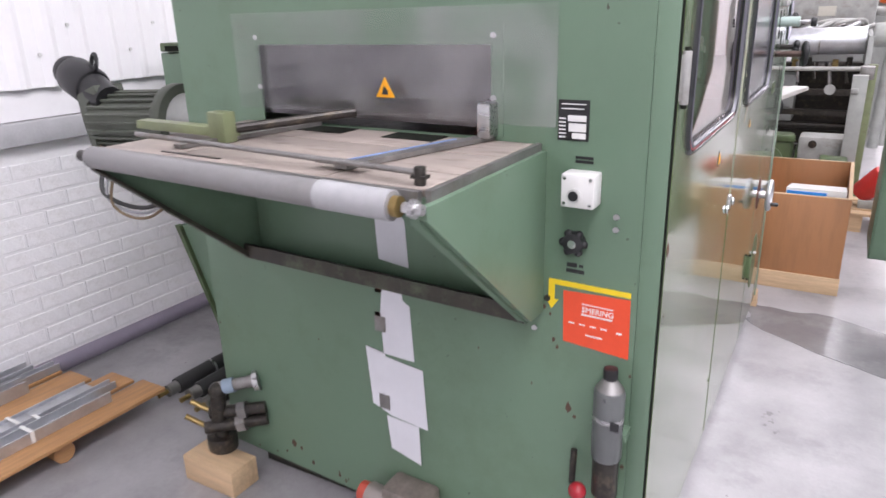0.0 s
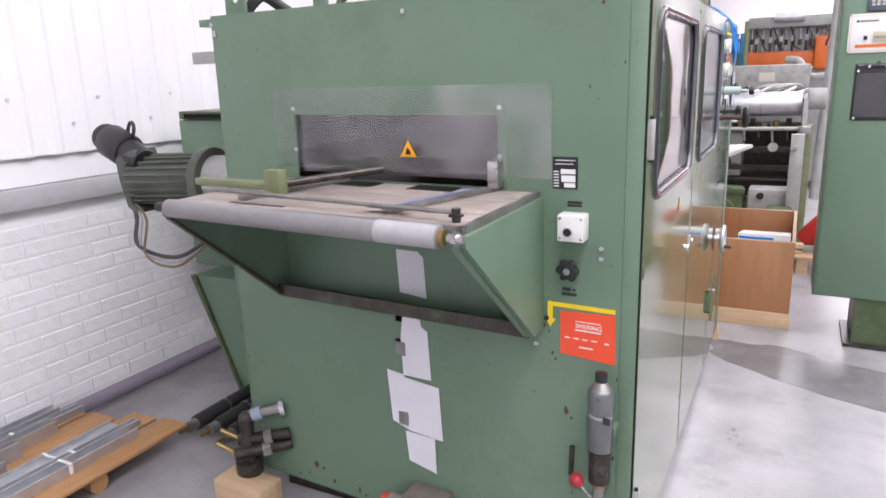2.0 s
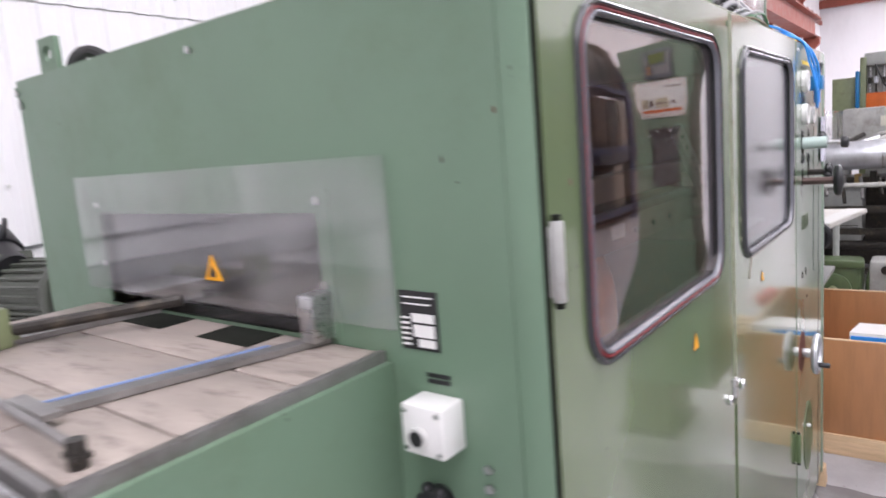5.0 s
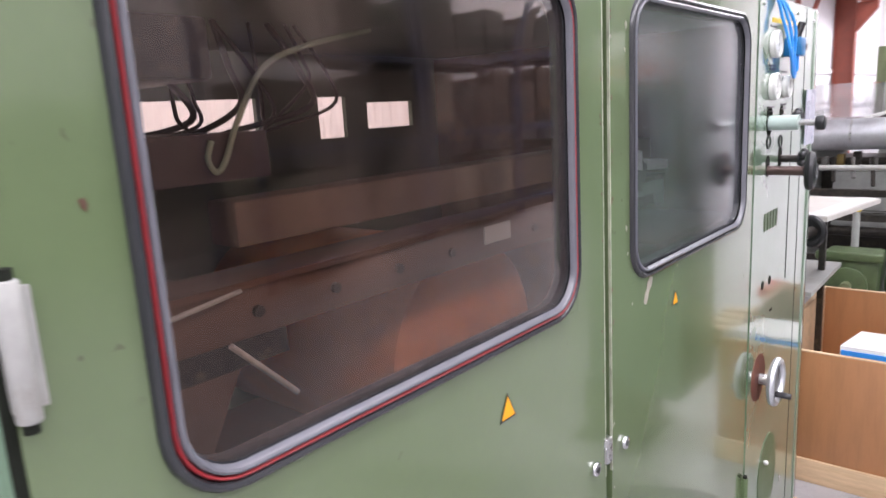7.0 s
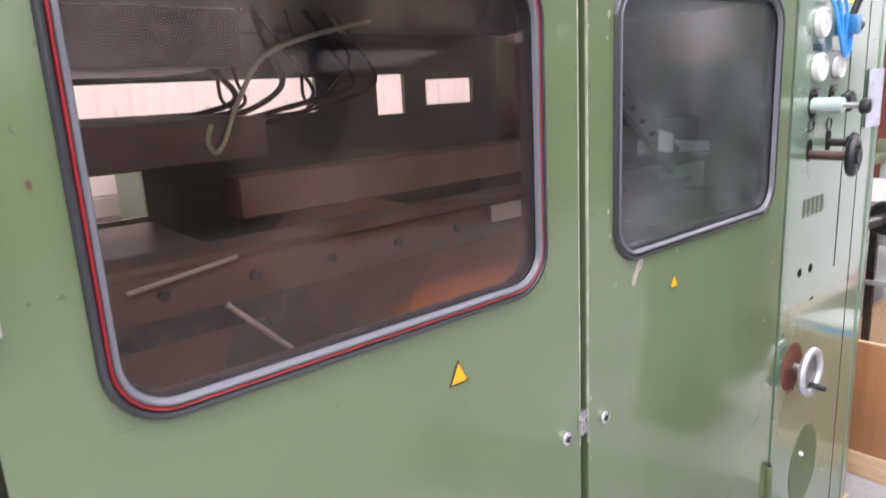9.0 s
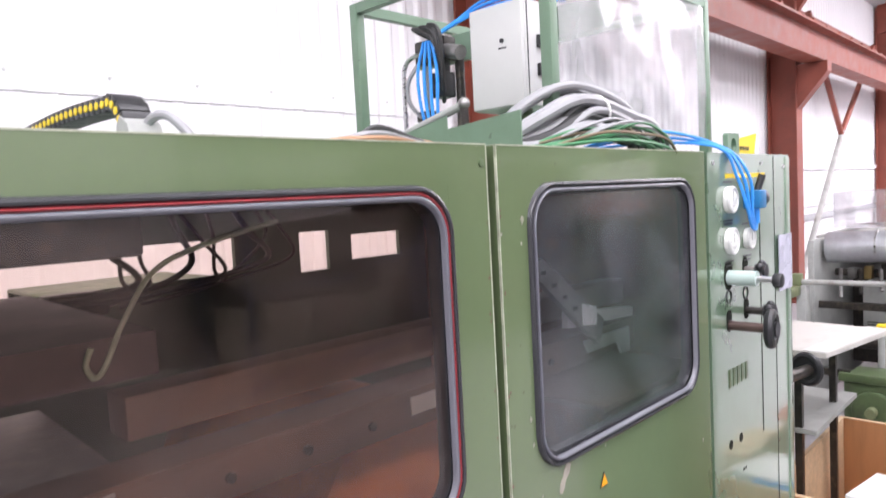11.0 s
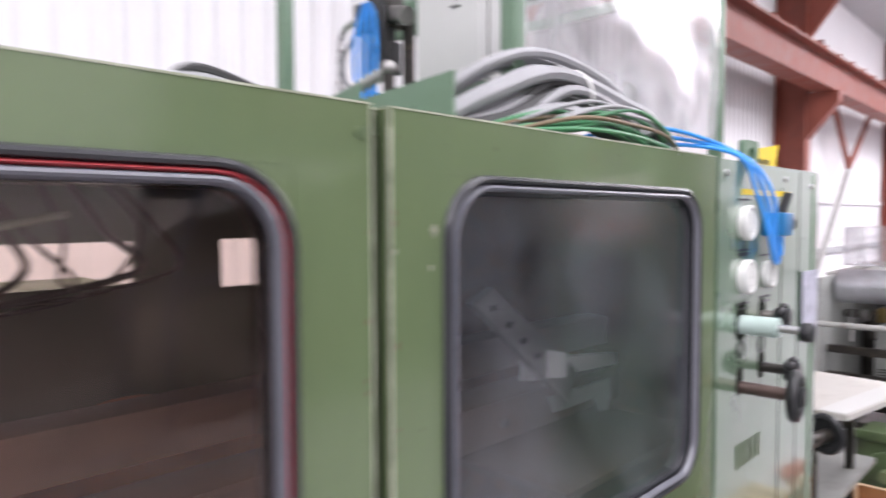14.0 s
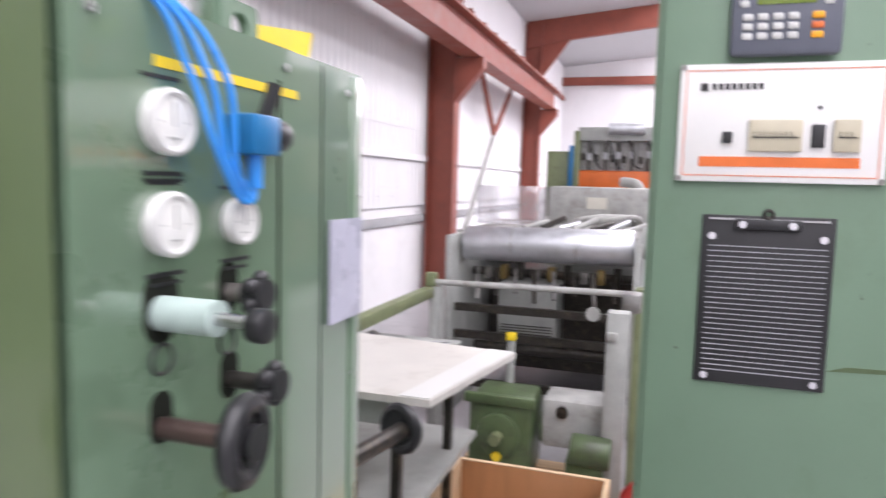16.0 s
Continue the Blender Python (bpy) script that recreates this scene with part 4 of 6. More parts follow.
kb = part("rotary_knob", rod((-0.497, FY - 0.03, 1.06), (-0.497, FY, 1.06), 0.024, seg=20, bevel=0.003), BLACK, press, "black plastic rotary knob")
bm = None
for k in range(6):
    a = 2 * math.pi * k / 6
    bm = ball((-0.497 + 0.024 * math.cos(a), FY - 0.02, 1.06 + 0.024 * math.sin(a)), 0.010, bm)
part("grip", bm, BLACK, kb)
part("cap", rod((-0.497, FY - 0.033, 1.06), (-0.497, FY - 0.03, 1.06), 0.010, seg=14), CHROME, kb)
bars("caption", BLACK, press, "y", FY - 0.0003, [(-0.517, -0.493, 0.995, 1.005), (-0.488, -0.478, 0.997, 1.003), (-0.518, -0.475, 0.981, 0.990)])
sg = part("enamel_sign", prism([(-0.523, 0.933), (-0.365, 0.940), (-0.362, 0.793), (-0.520, 0.803)], -0.002, "y", FY - 0.0005), ORANGE, press, "orange-red lubrication sign with white lettering")
letters("sign_text", "SMERING", WHITE_SIGN, sg, (-0.440, FY - 0.0032 + out_of_square(-0.440), 0.888), 0.019, (90, 0, -3.2))
bars("sign_print", WHITE_SIGN, sg, "y", FY - 0.0026, [(-0.477, -0.403, 0.880, 0.8835), (-0.477, -0.403, 0.907, 0.909), *[(-0.508 + 0.026 * i, -0.493 + 0.026 * i, 0.854, 0.8565) for i in range(4)], (-0.392, -0.38, 0.851, 0.855), (-0.465, -0.425, 0.829, 0.832)])
ya = part("yellow_arrow", prism([(-0.560, 0.957), (-0.365, 0.957), (-0.365, 0.944), (-0.545, 0.944), (-0.545, 0.905), (-0.536, 0.905), (-0.552, 0.880), (-0.567, 0.905), (-0.560, 0.905)], -0.0015, "y", FY - 0.0004), YELLOW, press, "yellow painted arrow")
PAPERS = [[(-1.062, 1.06), (-0.985, 1.06), (-0.965, 1.04), (-0.958, 0.905), (-1.055, 0.915)], [(-1.05, 0.83), (-0.985, 0.83), (-0.982, 0.805), (-0.96, 0.79), (-0.952, 0.62), (-1.055, 0.62), (-1.060, 0.75)],
          [(-1.118, 0.630), (-1.052, 0.622), (-1.050, 0.612), (-0.925, 0.600), (-0.915, 0.406), (-1.04, 0.416), (-1.104, 0.440)], [(-1.056, 0.412), (-0.945, 0.408), (-0.942, 0.276), (-1.045, 0.30)]]
for i, pts in enumerate(PAPERS):
    part("paper_sheet", prism(pts, -0.001, "y", FY - 0.0006 - 0.0012 * i), PAPER, press, "white paper taped to the front panel")
for z0 in (0.688, 0.430):
    part("hatch_plate", box(-1.078, -1.042, FY - 0.0075, FY - 0.006, z0 + 0.004, z0 + 0.052), STEEL_DULL, press)

# oil bottle with its valve
oil = part("oil_bottle", rod((-0.388, FY - 0.045, 0.545), (-0.388, FY - 0.045, 0.735), 0.036, seg=24, bevel=0.01), mat("grey_bottle_enamel", (0.17, 0.18, 0.18), 0.3, metal=0.4, vary=0.15), press, "grey metal lubricator bottle")
part("shoulder", rod((-0.388, FY - 0.045, 0.733), (-0.388, FY - 0.045, 0.76), 0.033, 0.014, seg=24), STEEL_DULL, oil)
part("cap", rod((-0.388, FY - 0.045, 0.757), (-0.388, FY - 0.045, 0.785), 0.017, seg=16, bevel=0.003), BLACK, oil)
part("sight_glass", rod((-0.388, FY - 0.045, 0.445), (-0.388, FY - 0.045, 0.545), 0.031, seg=20), BLACK_OIL, oil)
part("band", rod((-0.388, FY - 0.045, 0.655), (-0.388, FY - 0.045, 0.665), 0.0368, seg=24), STEEL, oil)
part("label_patch", box(-0.372, -0.352, FY - 0.084, FY - 0.08, 0.648, 0.668), BLACK, oil)
part("outlet", rod((-0.388, FY - 0.045, 0.36), (-0.388, FY - 0.045, 0.447), 0.018, seg=12), STEEL_DULL, oil)
part("outlet_nut", rod((-0.388, FY - 0.045, 0.43), (-0.388, FY - 0.045, 0.455), 0.022, seg=6), BRASS, oil)
part("bracket", box(-0.43, -0.345, FY - 0.045, FY, 0.60, 0.62), GREEN, oil)
part("ball_knob", ball((-0.445, FY - 0.075, 0.447), 0.022), RED_KNOB, oil, "dark red ball knob")
part("lever", rod((-0.445, FY - 0.075, 0.447), (-0.40, FY - 0.05, 0.38), 0.005), STEEL, oil)
part("side_lever", rod((-0.475, FY - 0.02, 0.52), (-0.475, FY - 0.03, 0.43), 0.008, seg=10), BLACK_OIL, oil)
part("drain_pipe", rod((-0.388, FY - 0.04, 0.12), (-0.388, FY - 0.045, 0.40), 0.010, seg=10), BLACK_OIL, oil)

# pipe fittings at the foot
vf = part("pipe_manifold", rod((-1.585, FY, 0.365), (-1.70, FY - 0.075, 0.335), 0.021, seg=16), STEEL_DULL, press, "oily pipe manifold with two taps")
part("flange", rod((-1.580, FY, 0.366), (-1.594, FY - 0.01, 0.363), 0.036, seg=18), STEEL, vf)
part("tap_body", ball((-1.70, FY - 0.08, 0.325), 0.032), BLACK_OIL, vf)
part("blue_sleeve", rod((-1.655, FY - 0.045, 0.347), (-1.685, FY - 0.065, 0.338), 0.026, seg=14), mat("faded_blue_tape", (0.30, 0.38, 0.48), 0.5), vf)
part("elbow", tube([(-1.70, FY - 0.08, 0.33), (-1.70, FY - 0.09, 0.25), (-1.70, FY - 0.09, 0.18), (-1.70, FY - 0.09, 0.12)], 0.026, seg=12), BLACK_OIL, vf)
for z, dy in ((0.235, 0.0), (0.19, -0.03)):
    part("cross_pipe", rod((-1.56, FY - 0.002, z + 0.03), (-1.73, FY - 0.10 + dy, z), 0.022, seg=14), BLACK_OIL, vf)
    part("union_nut", rod((-1.62, FY - 0.035 + dy * 0.4, z + 0.018), (-1.645, FY - 0.05 + dy * 0.5, z + 0.012), 0.032, seg=6), STEEL_DULL, vf)
    part("tap_handle", rod((-1.74, FY - 0.09 + dy, z), (-1.80, FY - 0.12 + dy, z + 0.035), 0.010, seg=10), BRASS, vf)
part("pump_body", rod((-1.70, FY - 0.09, 0.10), (-1.70, FY - 0.09, 0.155), 0.052, seg=20, bevel=0.006), BLACK_OIL, vf)
pm = part("oil_pump", box(-1.03, -0.88, FY - 0.10, FY, 0.145, 0.225, 0.012), mat("dirty_cast_aluminium", (0.26, 0.22, 0.195), 0.5, metal=0.3, vary=0.25, scale=20), press, "dirty cast pump with a red end cap")
part("pump_barrel", rod((-1.09, FY - 0.075, 0.16), (-0.83, FY - 0.075, 0.15), 0.040, seg=20, bevel=0.006), mat("worn_silver_paint", (0.35, 0.31, 0.29), 0.45, metal=0.4, vary=0.2), pm)
part("end_cap", rod((-1.115, FY - 0.075, 0.16), (-1.09, FY - 0.075, 0.16), 0.033, seg=20), mat("faded_red_cap", (0.5, 0.08, 0.05), 0.5), pm)
part("pump_outlet", tube([(-0.83, FY - 0.075, 0.15), (-0.76, FY - 0.075, 0.13), (-0.70, FY - 0.08, 0.11), (-0.60, FY - 0.08, 0.115), (-0.54, FY - 0.06, 0.13)], 0.016, seg=12), STEEL, pm)
part("pump_foot", box(-1.0, -0.9, FY - 0.10, FY - 0.03, 0.0, 0.10), BLACK_OIL, pm)

# drive motor on the far side
SQUARE_ERROR = 0.0
MOTOR = mat("dark_olive_motor_paint", (0.085, 0.095, 0.075), 0.45, vary=0.2, scale=12, dirt=(0.03, 0.03, 0.025), dirt_amount=0.6)
mt = part("drive_motor", rod((-2.53, 1.72, 1.20), (-2.18, 1.76, 1.21), 0.100, seg=28), MOTOR, press, "dark olive finned electric motor with blower")
for k in range(22):
    a = 2 * math.pi * k / 22
    c, s = math.cos(a), math.sin(a)
    part("cooling_fin", rod((-2.52, 1.72 + 0.106 * c, 1.20 + 0.106 * s), (-2.19, 1.76 + 0.106 * c, 1.21 + 0.106 * s), 0.007, seg=5), MOTOR, mt)
part("motor_flange", rod((-2.18, 1.76, 1.21), (-2.13, 1.765, 1.21), 0.135, seg=32, bevel=0.008), MOTOR, mt)
part("gear_housing", rod((-2.13, 1.765, 1.21), (-1.76, 1.79, 1.22), 0.10, seg=24), GREY_M, mt)
part("end_bell", prism([(-2.585, 1.30), (-2.47, 1.34), (-2.46, 1.315), (-2.53, 1.27), (-2.515, 1.10), (-2.48, 1.08), (-2.50, 1.06), (-2.545, 1.09), (-2.575, 1.20)], 0.12, "y", 1.64), MOTOR, mt)
part("blower_neck", rod((-2.46, 1.69, 1.28), (-2.58, 1.705, 1.325), 0.055, 0.064, seg=18), BLACK, mt)
bl = part("blower", rod((-2.56, 1.702, 1.318), (-2.71, 1.722, 1.372), 0.076, seg=28, bevel=0.02), BLACK, mt, "black blower motor")
part("blower_cap", rod((-2.71, 1.722, 1.372), (-2.755, 1.728, 1.388), 0.062, seg=28, bevel=0.012), BLACK, bl)
part("blower_ring", ring((-2.56, 1.72, 1.415), (0.35, 1, -0.2), 0.034, 0.008), BLACK, bl)
for k, (r, m) in enumerate(((0.009, CABLE_BLACK), (0.006, CABLE_GREY), (0.006, CABLE_BROWN))):
    part("motor_cable", tube([(-2.54, 1.66, 1.12), (-2.50 + 0.03 * k, 1.64, 1.04), (-2.46 + 0.02 * k, 1.60, 0.93 - 0.02 * k), (-2.30, 1.66, 0.88 - 0.02 * k), (-2.12, 1.75, 0.98), (-1.90, 1.85, 1.06)], r), m, mt)
part("motor_bracket", box(-2.15, -1.76, 1.66, 1.9, 1.04, 1.10), GREEN, mt)
sh = part("side_housing", box(-2.93, -1.78, 2.32, 2.95, 0.62, 1.42, 0.01), GREEN, press, "green drive housing beside the wall")
part("housing_lid", box(-2.90, -1.80, 2.30, 2.97, 1.424, 1.465, 0.006), GREEN_DARK, sh)
part("housing_slot", box(-2.86, -2.0, 2.296, 2.302, 1.428, 1.452), DARK_EDGE, sh)
part("housing_leg", prism([(-2.72, 0.63), (-2.45, 0.0), (-2.39, 0.0), (-2.30, 0.63)], 0.5, "y", 2.12), GREEN, sh)
# dark green strip put in as the shadow along the leg's edge
part("leg_shadow_strip", prism([(-2.735, 0.63), (-2.465, 0.0), (-2.45, 0.0), (-2.705, 0.63)], 0.03, "y", 2.10), GREEN_DARK, sh)
part("side_skirt", prism([(-2.30, 0.65), (-2.12, 0.0), (-1.77, 0.0), (-1.77, 1.05), (-2.30, 1.05)], 0.02, "y", 1.98), GREEN, sh)
part("support_bar", box(-2.32, -1.752, 1.89, 1.92, 1.685, 1.735), GREY_M, press, "grey steel side support bar")

# inside the machine, behind the brown door
inn = part("main_rail", box(-0.75, -0.66, 1.6, 3.5, 1.245, 1.325, 0.004), INNER, press, "brown-grey steel machine rail")
part("rail_flange", box(-0.76, -0.65, 1.6, 3.5, 1.327, 1.338), INNER, inn)
for k in range(9):
    part("rail_bolt", rod((-0.66, 1.75 + 0.16 * k, 1.285), (-0.652, 1.75 + 0.16 * k, 1.285), 0.010, seg=8), BLACK_OIL, inn)
part("upper_bar", box(-0.80, -0.72, 1.93, 3.55, 1.375, 1.45, 0.004), mat("pale_brown_steel", (0.27, 0.215, 0.175), 0.5, vary=0.2, scale=7), press, "pale brown inner cross bar")
part("gear_plate", prism([(1.60, 1.244), (1.90, 1.244), (1.80, 1.06), (1.70, 1.02)], 0.03, "x", -0.70), INNER, press)
part("inner_roller", rod((-0.6, 1.72, 1.0), (-1.6, 1.72, 1.0), 0.07, seg=24), BLACK_OIL, press)
part("inner_roller", rod((-0.80, 2.62, 0.97), (-1.6, 2.62, 0.97), 0.285, seg=48, bevel=0.02), DRUM, press, "orange-brown inner drum")
part("link_rod", rod((-0.64, 1.69, 1.305), (-0.645, 1.875, 1.327), 0.004, seg=10), PALE_DIRTY, press)
part("link_rod", rod((-0.64, 1.845, 1.250), (-0.64, 1.955, 1.138), 0.005, seg=10), PALE_DIRTY, press)
part("inner_label", box(-0.647, -0.644, 2.49, 2.59, 1.283, 1.322), GREY_M, inn)
hose_rng = random.Random(8)
for k in range(9):
    a, b, c = hose_rng.uniform(-0.06, 0.06), hose_rng.uniform(-0.07, 0.07), hose_rng.uniform(-0.05, 0.05)
    y = 2.00 + 0.06 * k + 0.03 * (k % 2)
    part("inner_hose", tube([(-1.15, y + a, 1.80), (-1.18 + b, y + 0.05, 1.70 + c * 0.5), (-1.22, y + 0.10 + b, 1.62 + c), (-1.32 + a, y + 0.04 - b, 1.56 + c * 0.6), (-1.42, y - 0.06 + c, 1.53), (-1.5, y - 0.12 + a, 1.50)], 0.005 + 0.003 * (k % 3 == 0)), (CABLE_BLACK, CABLE_BLACK, BLACK_OIL)[k % 3], press)
part("hose_block", box(-1.46, -1.38, 2.02, 2.16, 1.50, 1.56, 0.008), BLACK_OIL, press)
part("inner_tube", tube([(-0.66, 2.20, 1.72), (-0.66, 2.06, 1.69), (-0.66, 1.97, 1.655), (-0.66, 1.915, 1.58), (-0.66, 1.885, 1.52), (-0.66, 1.868, 1.505), (-0.66, 1.857, 1.525), (-0.66, 1.866, 1.55)], 0.0045), mat("pale_green_tube", (0.42, 0.6, 0.48), 0.3), press)
part("inner_box", box(-1.5, -1.0, 1.55, 2.1, 1.66, 1.78, 0.01), BLACK_OIL, press)
part("inner_shelf", box(-0.95, -0.45, 2.95, 3.5, 1.20, 1.215), INNER, press)
part("inner_bracket", prism([(3.02, 1.385), (3.37, 1.365), (3.37, 1.392), (3.02, 1.428)], 0.02, "x", -0.61), WHITE_SIGN, press, "pale inner bracket")
part("inner_bracket", prism([(3.10, 1.335), (3.35, 1.335), (3.35, 1.262), (3.30, 1.262), (3.28, 1.30), (3.12, 1.30)], 0.006, "x", -0.60), GREY_M, press)
slant = part("slanted_plate", prism([(2.823, 1.562), (2.875, 1.588), (3.15, 1.392), (3.125, 1.324)], 0.02, "x", -0.58), STEEL_DULL, press, "slanted perforated steel plate")
part("slant_label", prism([(3.035, 1.395), (3.105, 1.385), (3.105, 1.435), (3.035, 1.452)], 0.002, "x", -0.556), WHITE_SIGN, slant)
for k in range(5):
    part("slot_hole", box(-0.562, -0.559, 2.865 + 0.045 * k, 2.885 + 0.045 * k, 1.545 - 0.036 * k, 1.556 - 0.036 * k), DARK_EDGE, slant)

# worn paint
rng = random.Random(21)


def chip(host, axis, u, v, at, size, material):
    n = rng.randint(5, 7)
    pts = [(u + size * rng.uniform(0.4, 1.0) * math.cos(2 * math.pi * i / n), v + size * rng.uniform(0.5, 1.6) * math.sin(2 * math.pi * i / n)) for i in range(n)]
    part("paint_chip", prism(pts, 0.0006 if axis == "x" else -0.0006, axis, at), material, host, smooth=False)


for k in range(26):
    chip(door2, "x", 2.396 + rng.uniform(0, 0.006), rng.uniform(0.5, 1.81), SX + 0.0003, rng.uniform(0.0012, 0.0035), (CHIP_RUST, CHIP_RUST, CHIP)[k % 3])
for k in range(12):
    chip(door1, "x", 2.362 - rng.uniform(0, 0.006), rng.uniform(0.5, 1.81), SX + 0.0003, rng.uniform(0.0012, 0.003), CHIP_RUST)
for y, z, sz in ((2.455, 1.70, 0.006), (2.45, 1.66, 0.004), (2.455, 1.35, 0.005), (2.46, 1.30, 0.004), (2.48, 1.20, 0.003), (2.70, 1.228, 0.003), (3.17, 1.10, 0.004), (3.14, 0.95, 0.004)):
    chip(door2, "x", y, z, SX + 0.0003, sz, CHIP)
for y, z, sz in ((1.475, 1.06, 0.012), (1.49, 0.90, 0.004), (1.53, 1.52, 0.004), (1.70, 0.93, 0.003)):
    chip(door1, "x", y, z, SX + 0.0003, sz, CHIP_RUST)
SQUARE_ERROR = 0.056
for x, z, sz in ((-0.545, 0.80, 0.007), (-0.535, 0.78, 0.005), (-0.57, 0.88, 0.006), (-0.555, 0.865, 0.004), (-0.50, 0.62, 0.012), (-0.485, 0.60, 0.006), (-0.60, 0.66, 0.003), (-0.42, 1.77, 0.006), (-1.45, 0.16, 0.014), (-1.42, 0.15, 0.008),
                 (-1.73, 0.55, 0.004), (-0.36, 0.50, 0.006), (-0.365, 0.33, 0.008), (-0.36, 1.62, 0.004), (-0.30 - 0.055, 0.75, 0.005), (-0.75, 0.72, 0.003), (-1.30, 0.60, 0.003), (-0.48, 0.35, 0.005)):
    chip(front, "y", x, z, FY - 0.0002, sz, CHIP_RUST)
for k in range(22):
    chip(front, "y", rng.uniform(-1.72, -0.38), rng.uniform(0.085, 0.12), FY - 0.0002, rng.uniform(0.004, 0.010), CHIP_RUST)
for k in range(16):
    chip(tab, "x", rng.uniform(0.97, 1.44), 1.255 - rng.uniform(0, 0.012), -0.5777, rng.uniform(0.002, 0.0055), (CHIP_RUST, CHIP_RUST, CHIP)[k % 3])
part("rust_spot", rod((-0.563, FY, 0.905), (-0.563, FY - 0.005, 0.905), 0.008, seg=10), BLACK_OIL, press)

SQUARE_ERROR = 0.0

# ---- on top of the machine ----
cage = thing("guard_cage", (-0.80, 3.26, TOP), "green steel guard cage with clear plastic sheets on the machine top", "guard cage")
CX0, CX1, CY0, CY1, CZ = -1.16, -0.49, 2.84, 3.69, 2.325
for x, y in ((CX0, CY0), (CX1, CY0), (CX1, CY1), (CX0, CY1)):
    part("post", box(x - 0.015, x + 0.015, y - 0.015, y + 0.015, TOP, CZ, 0.002), GREEN, cage)
for a in (((CX0, CX1), (CY0, CY0)), ((CX0, CX1), (CY1, CY1)), ((CX0, CX0), (CY0, CY1)), ((CX1, CX1), (CY0, CY1))):
    part("top_rail", box(a[0][0] - 0.013, a[0][1] + 0.013, a[1][0] - 0.013, a[1][1] + 0.013, CZ - 0.028, CZ), GREEN, cage)
foot = part("foot_plate", box(CX0 - 0.03, CX0 + 0.07, CY0 - 0.03, CY0 - 0.018, TOP, TOP + 0.085, 0.002), GREEN, cage)
for dx, dz in ((0.0, 0.065), (0.045, 0.068), (-0.01, 0.03), (0.03, 0.022)):
    part("foot_bolt", rod((CX0 + dx, CY0 - 0.03, TOP + dz), (CX0 + dx, CY0 - 0.036, TOP + dz), 0.007, seg=8), STEEL, foot)
part("middle_beam", box(CX0, CX1, CY0 + 0.25, CY0 + 0.27, 2.16, 2.24), GREEN, cage)
bm = bmesh.new()
grid = []
for i in range(29):
    row = []
    for j in range(21):
        y = CY0 + 0.017 + (CY1 - CY0 - 0.034) * i / 28
        z = TOP + 0.06 + (CZ - 0.03 - TOP - 0.06) * j / 20
        row.append(bm.verts.new((CX1 + 0.012 + 0.010 * noise.noise((y * 4.0, z * 5.0, 1.7)) + 0.004 * noise.noise((y * 14, z * 9, 4.0)), y, z)))
    grid.append(row)
for i in range(28):
    for j in range(20):
        bm.faces.new((grid[i][j], grid[i + 1][j], grid[i + 1][j + 1], grid[i][j + 1]))
r = bmesh.ops.extrude_face_region(bm, geom=bm.faces[:])
bmesh.ops.translate(bm, verts=[v for v in r["geom"] if isinstance(v, bmesh.types.BMVert)], vec=(0.001, 0, 0))
bmesh.ops.recalc_face_normals(bm, faces=bm.faces)
sheet = part("plastic_sheet", bm, FOIL, cage, "clear wrinkled plastic sheet", angle=80)
sheet.visible_shadow = False
eb = thing("switch_enclosure", (-0.69, 2.94, 1.97), "light grey steel switch enclosure hung in the cage", "switch box")
part("body", box(-0.768, -0.600, 2.897, 3.03, 1.965, 2.225, 0.004), GREY_BOX, eb)
part("door", box(-0.766, -0.602, 2.886, 2.898, 1.968, 2.222, 0.002), GREY_BOX, eb)
part("lock", rod((-0.662, 2.886, 2.130), (-0.662, 2.882, 2.130), 0.006, seg=12), BLACK, eb)
part("lock_mark", box(-0.674, -0.650, 2.8845, 2.886, 2.110, 2.114), BLACK, eb)
part("door_line", box(-0.5995, -0.5985, 2.906, 2.909, 1.968, 2.222), DARK_EDGE, eb)
part("latch", box(-0.600, -0.592, 2.945, 2.965, 2.04, 2.07), BLACK, eb)
part("latch", box(-0.600, -0.592, 2.945, 2.965, 2.11, 2.14), BLACK, eb)
part("stand", rod((-0.66, 2.97, TOP), (-0.66, 2.97, 1.966), 0.018, seg=12), GREEN_DARK, eb)
part("stand", rod((-0.74, 2.99, TOP), (-0.74, 2.99, 1.966), 0.016, seg=12), BLACK_OIL, eb)
vs = thing("air_valve_stand", (-1.0, 2.97, TOP), "pneumatic valve stand with blue air hoses", "valve stand")
part("pole", rod((-0.99, 2.95, TOP), (-0.99, 2.95, 2.17), 0.012, seg=12), GREY_M, vs)
part("bent_pipe", tube([(-1.07, 2.93, TOP), (-1.07, 2.93, 2.08), (-1.06, 2.93, 2.14), (-1.02, 2.93, 2.16), (-0.97, 2.94, 2.16)], 0.007), STEEL, vs)
part("clamp_head", box(-1.02, -0.90, 2.93, 2.98, 2.13, 2.20, 0.006), BLACK_OIL, vs)
part("arm", rod((-0.95, 2.95, 2.17), (-0.84, 2.93, 2.14), 0.020, seg=12), STEEL_DULL, vs)
part("valve", box(-0.95, -0.90, 2.92, 2.97, 2.03, 2.10, 0.004), BLACK, vs)
part("tee", box(-1.02, -0.965, 2.925, 2.96, 1.97, 2.0, 0.004), BLACK_OIL, vs)
for k in range(4):
    part("air_hose", tube([(-0.97 + 0.01 * k, 2.92, 2.19), (-0.98 + 0.025 * k, 2.90, 2.10), (-0.96 + 0.02 * k, 2.89, 1.99), (-0.93 + 0.008 * k, 2.90, 1.89), (-0.92, 2.92, TOP + 0.01)], 0.0048), BLUE, vs)
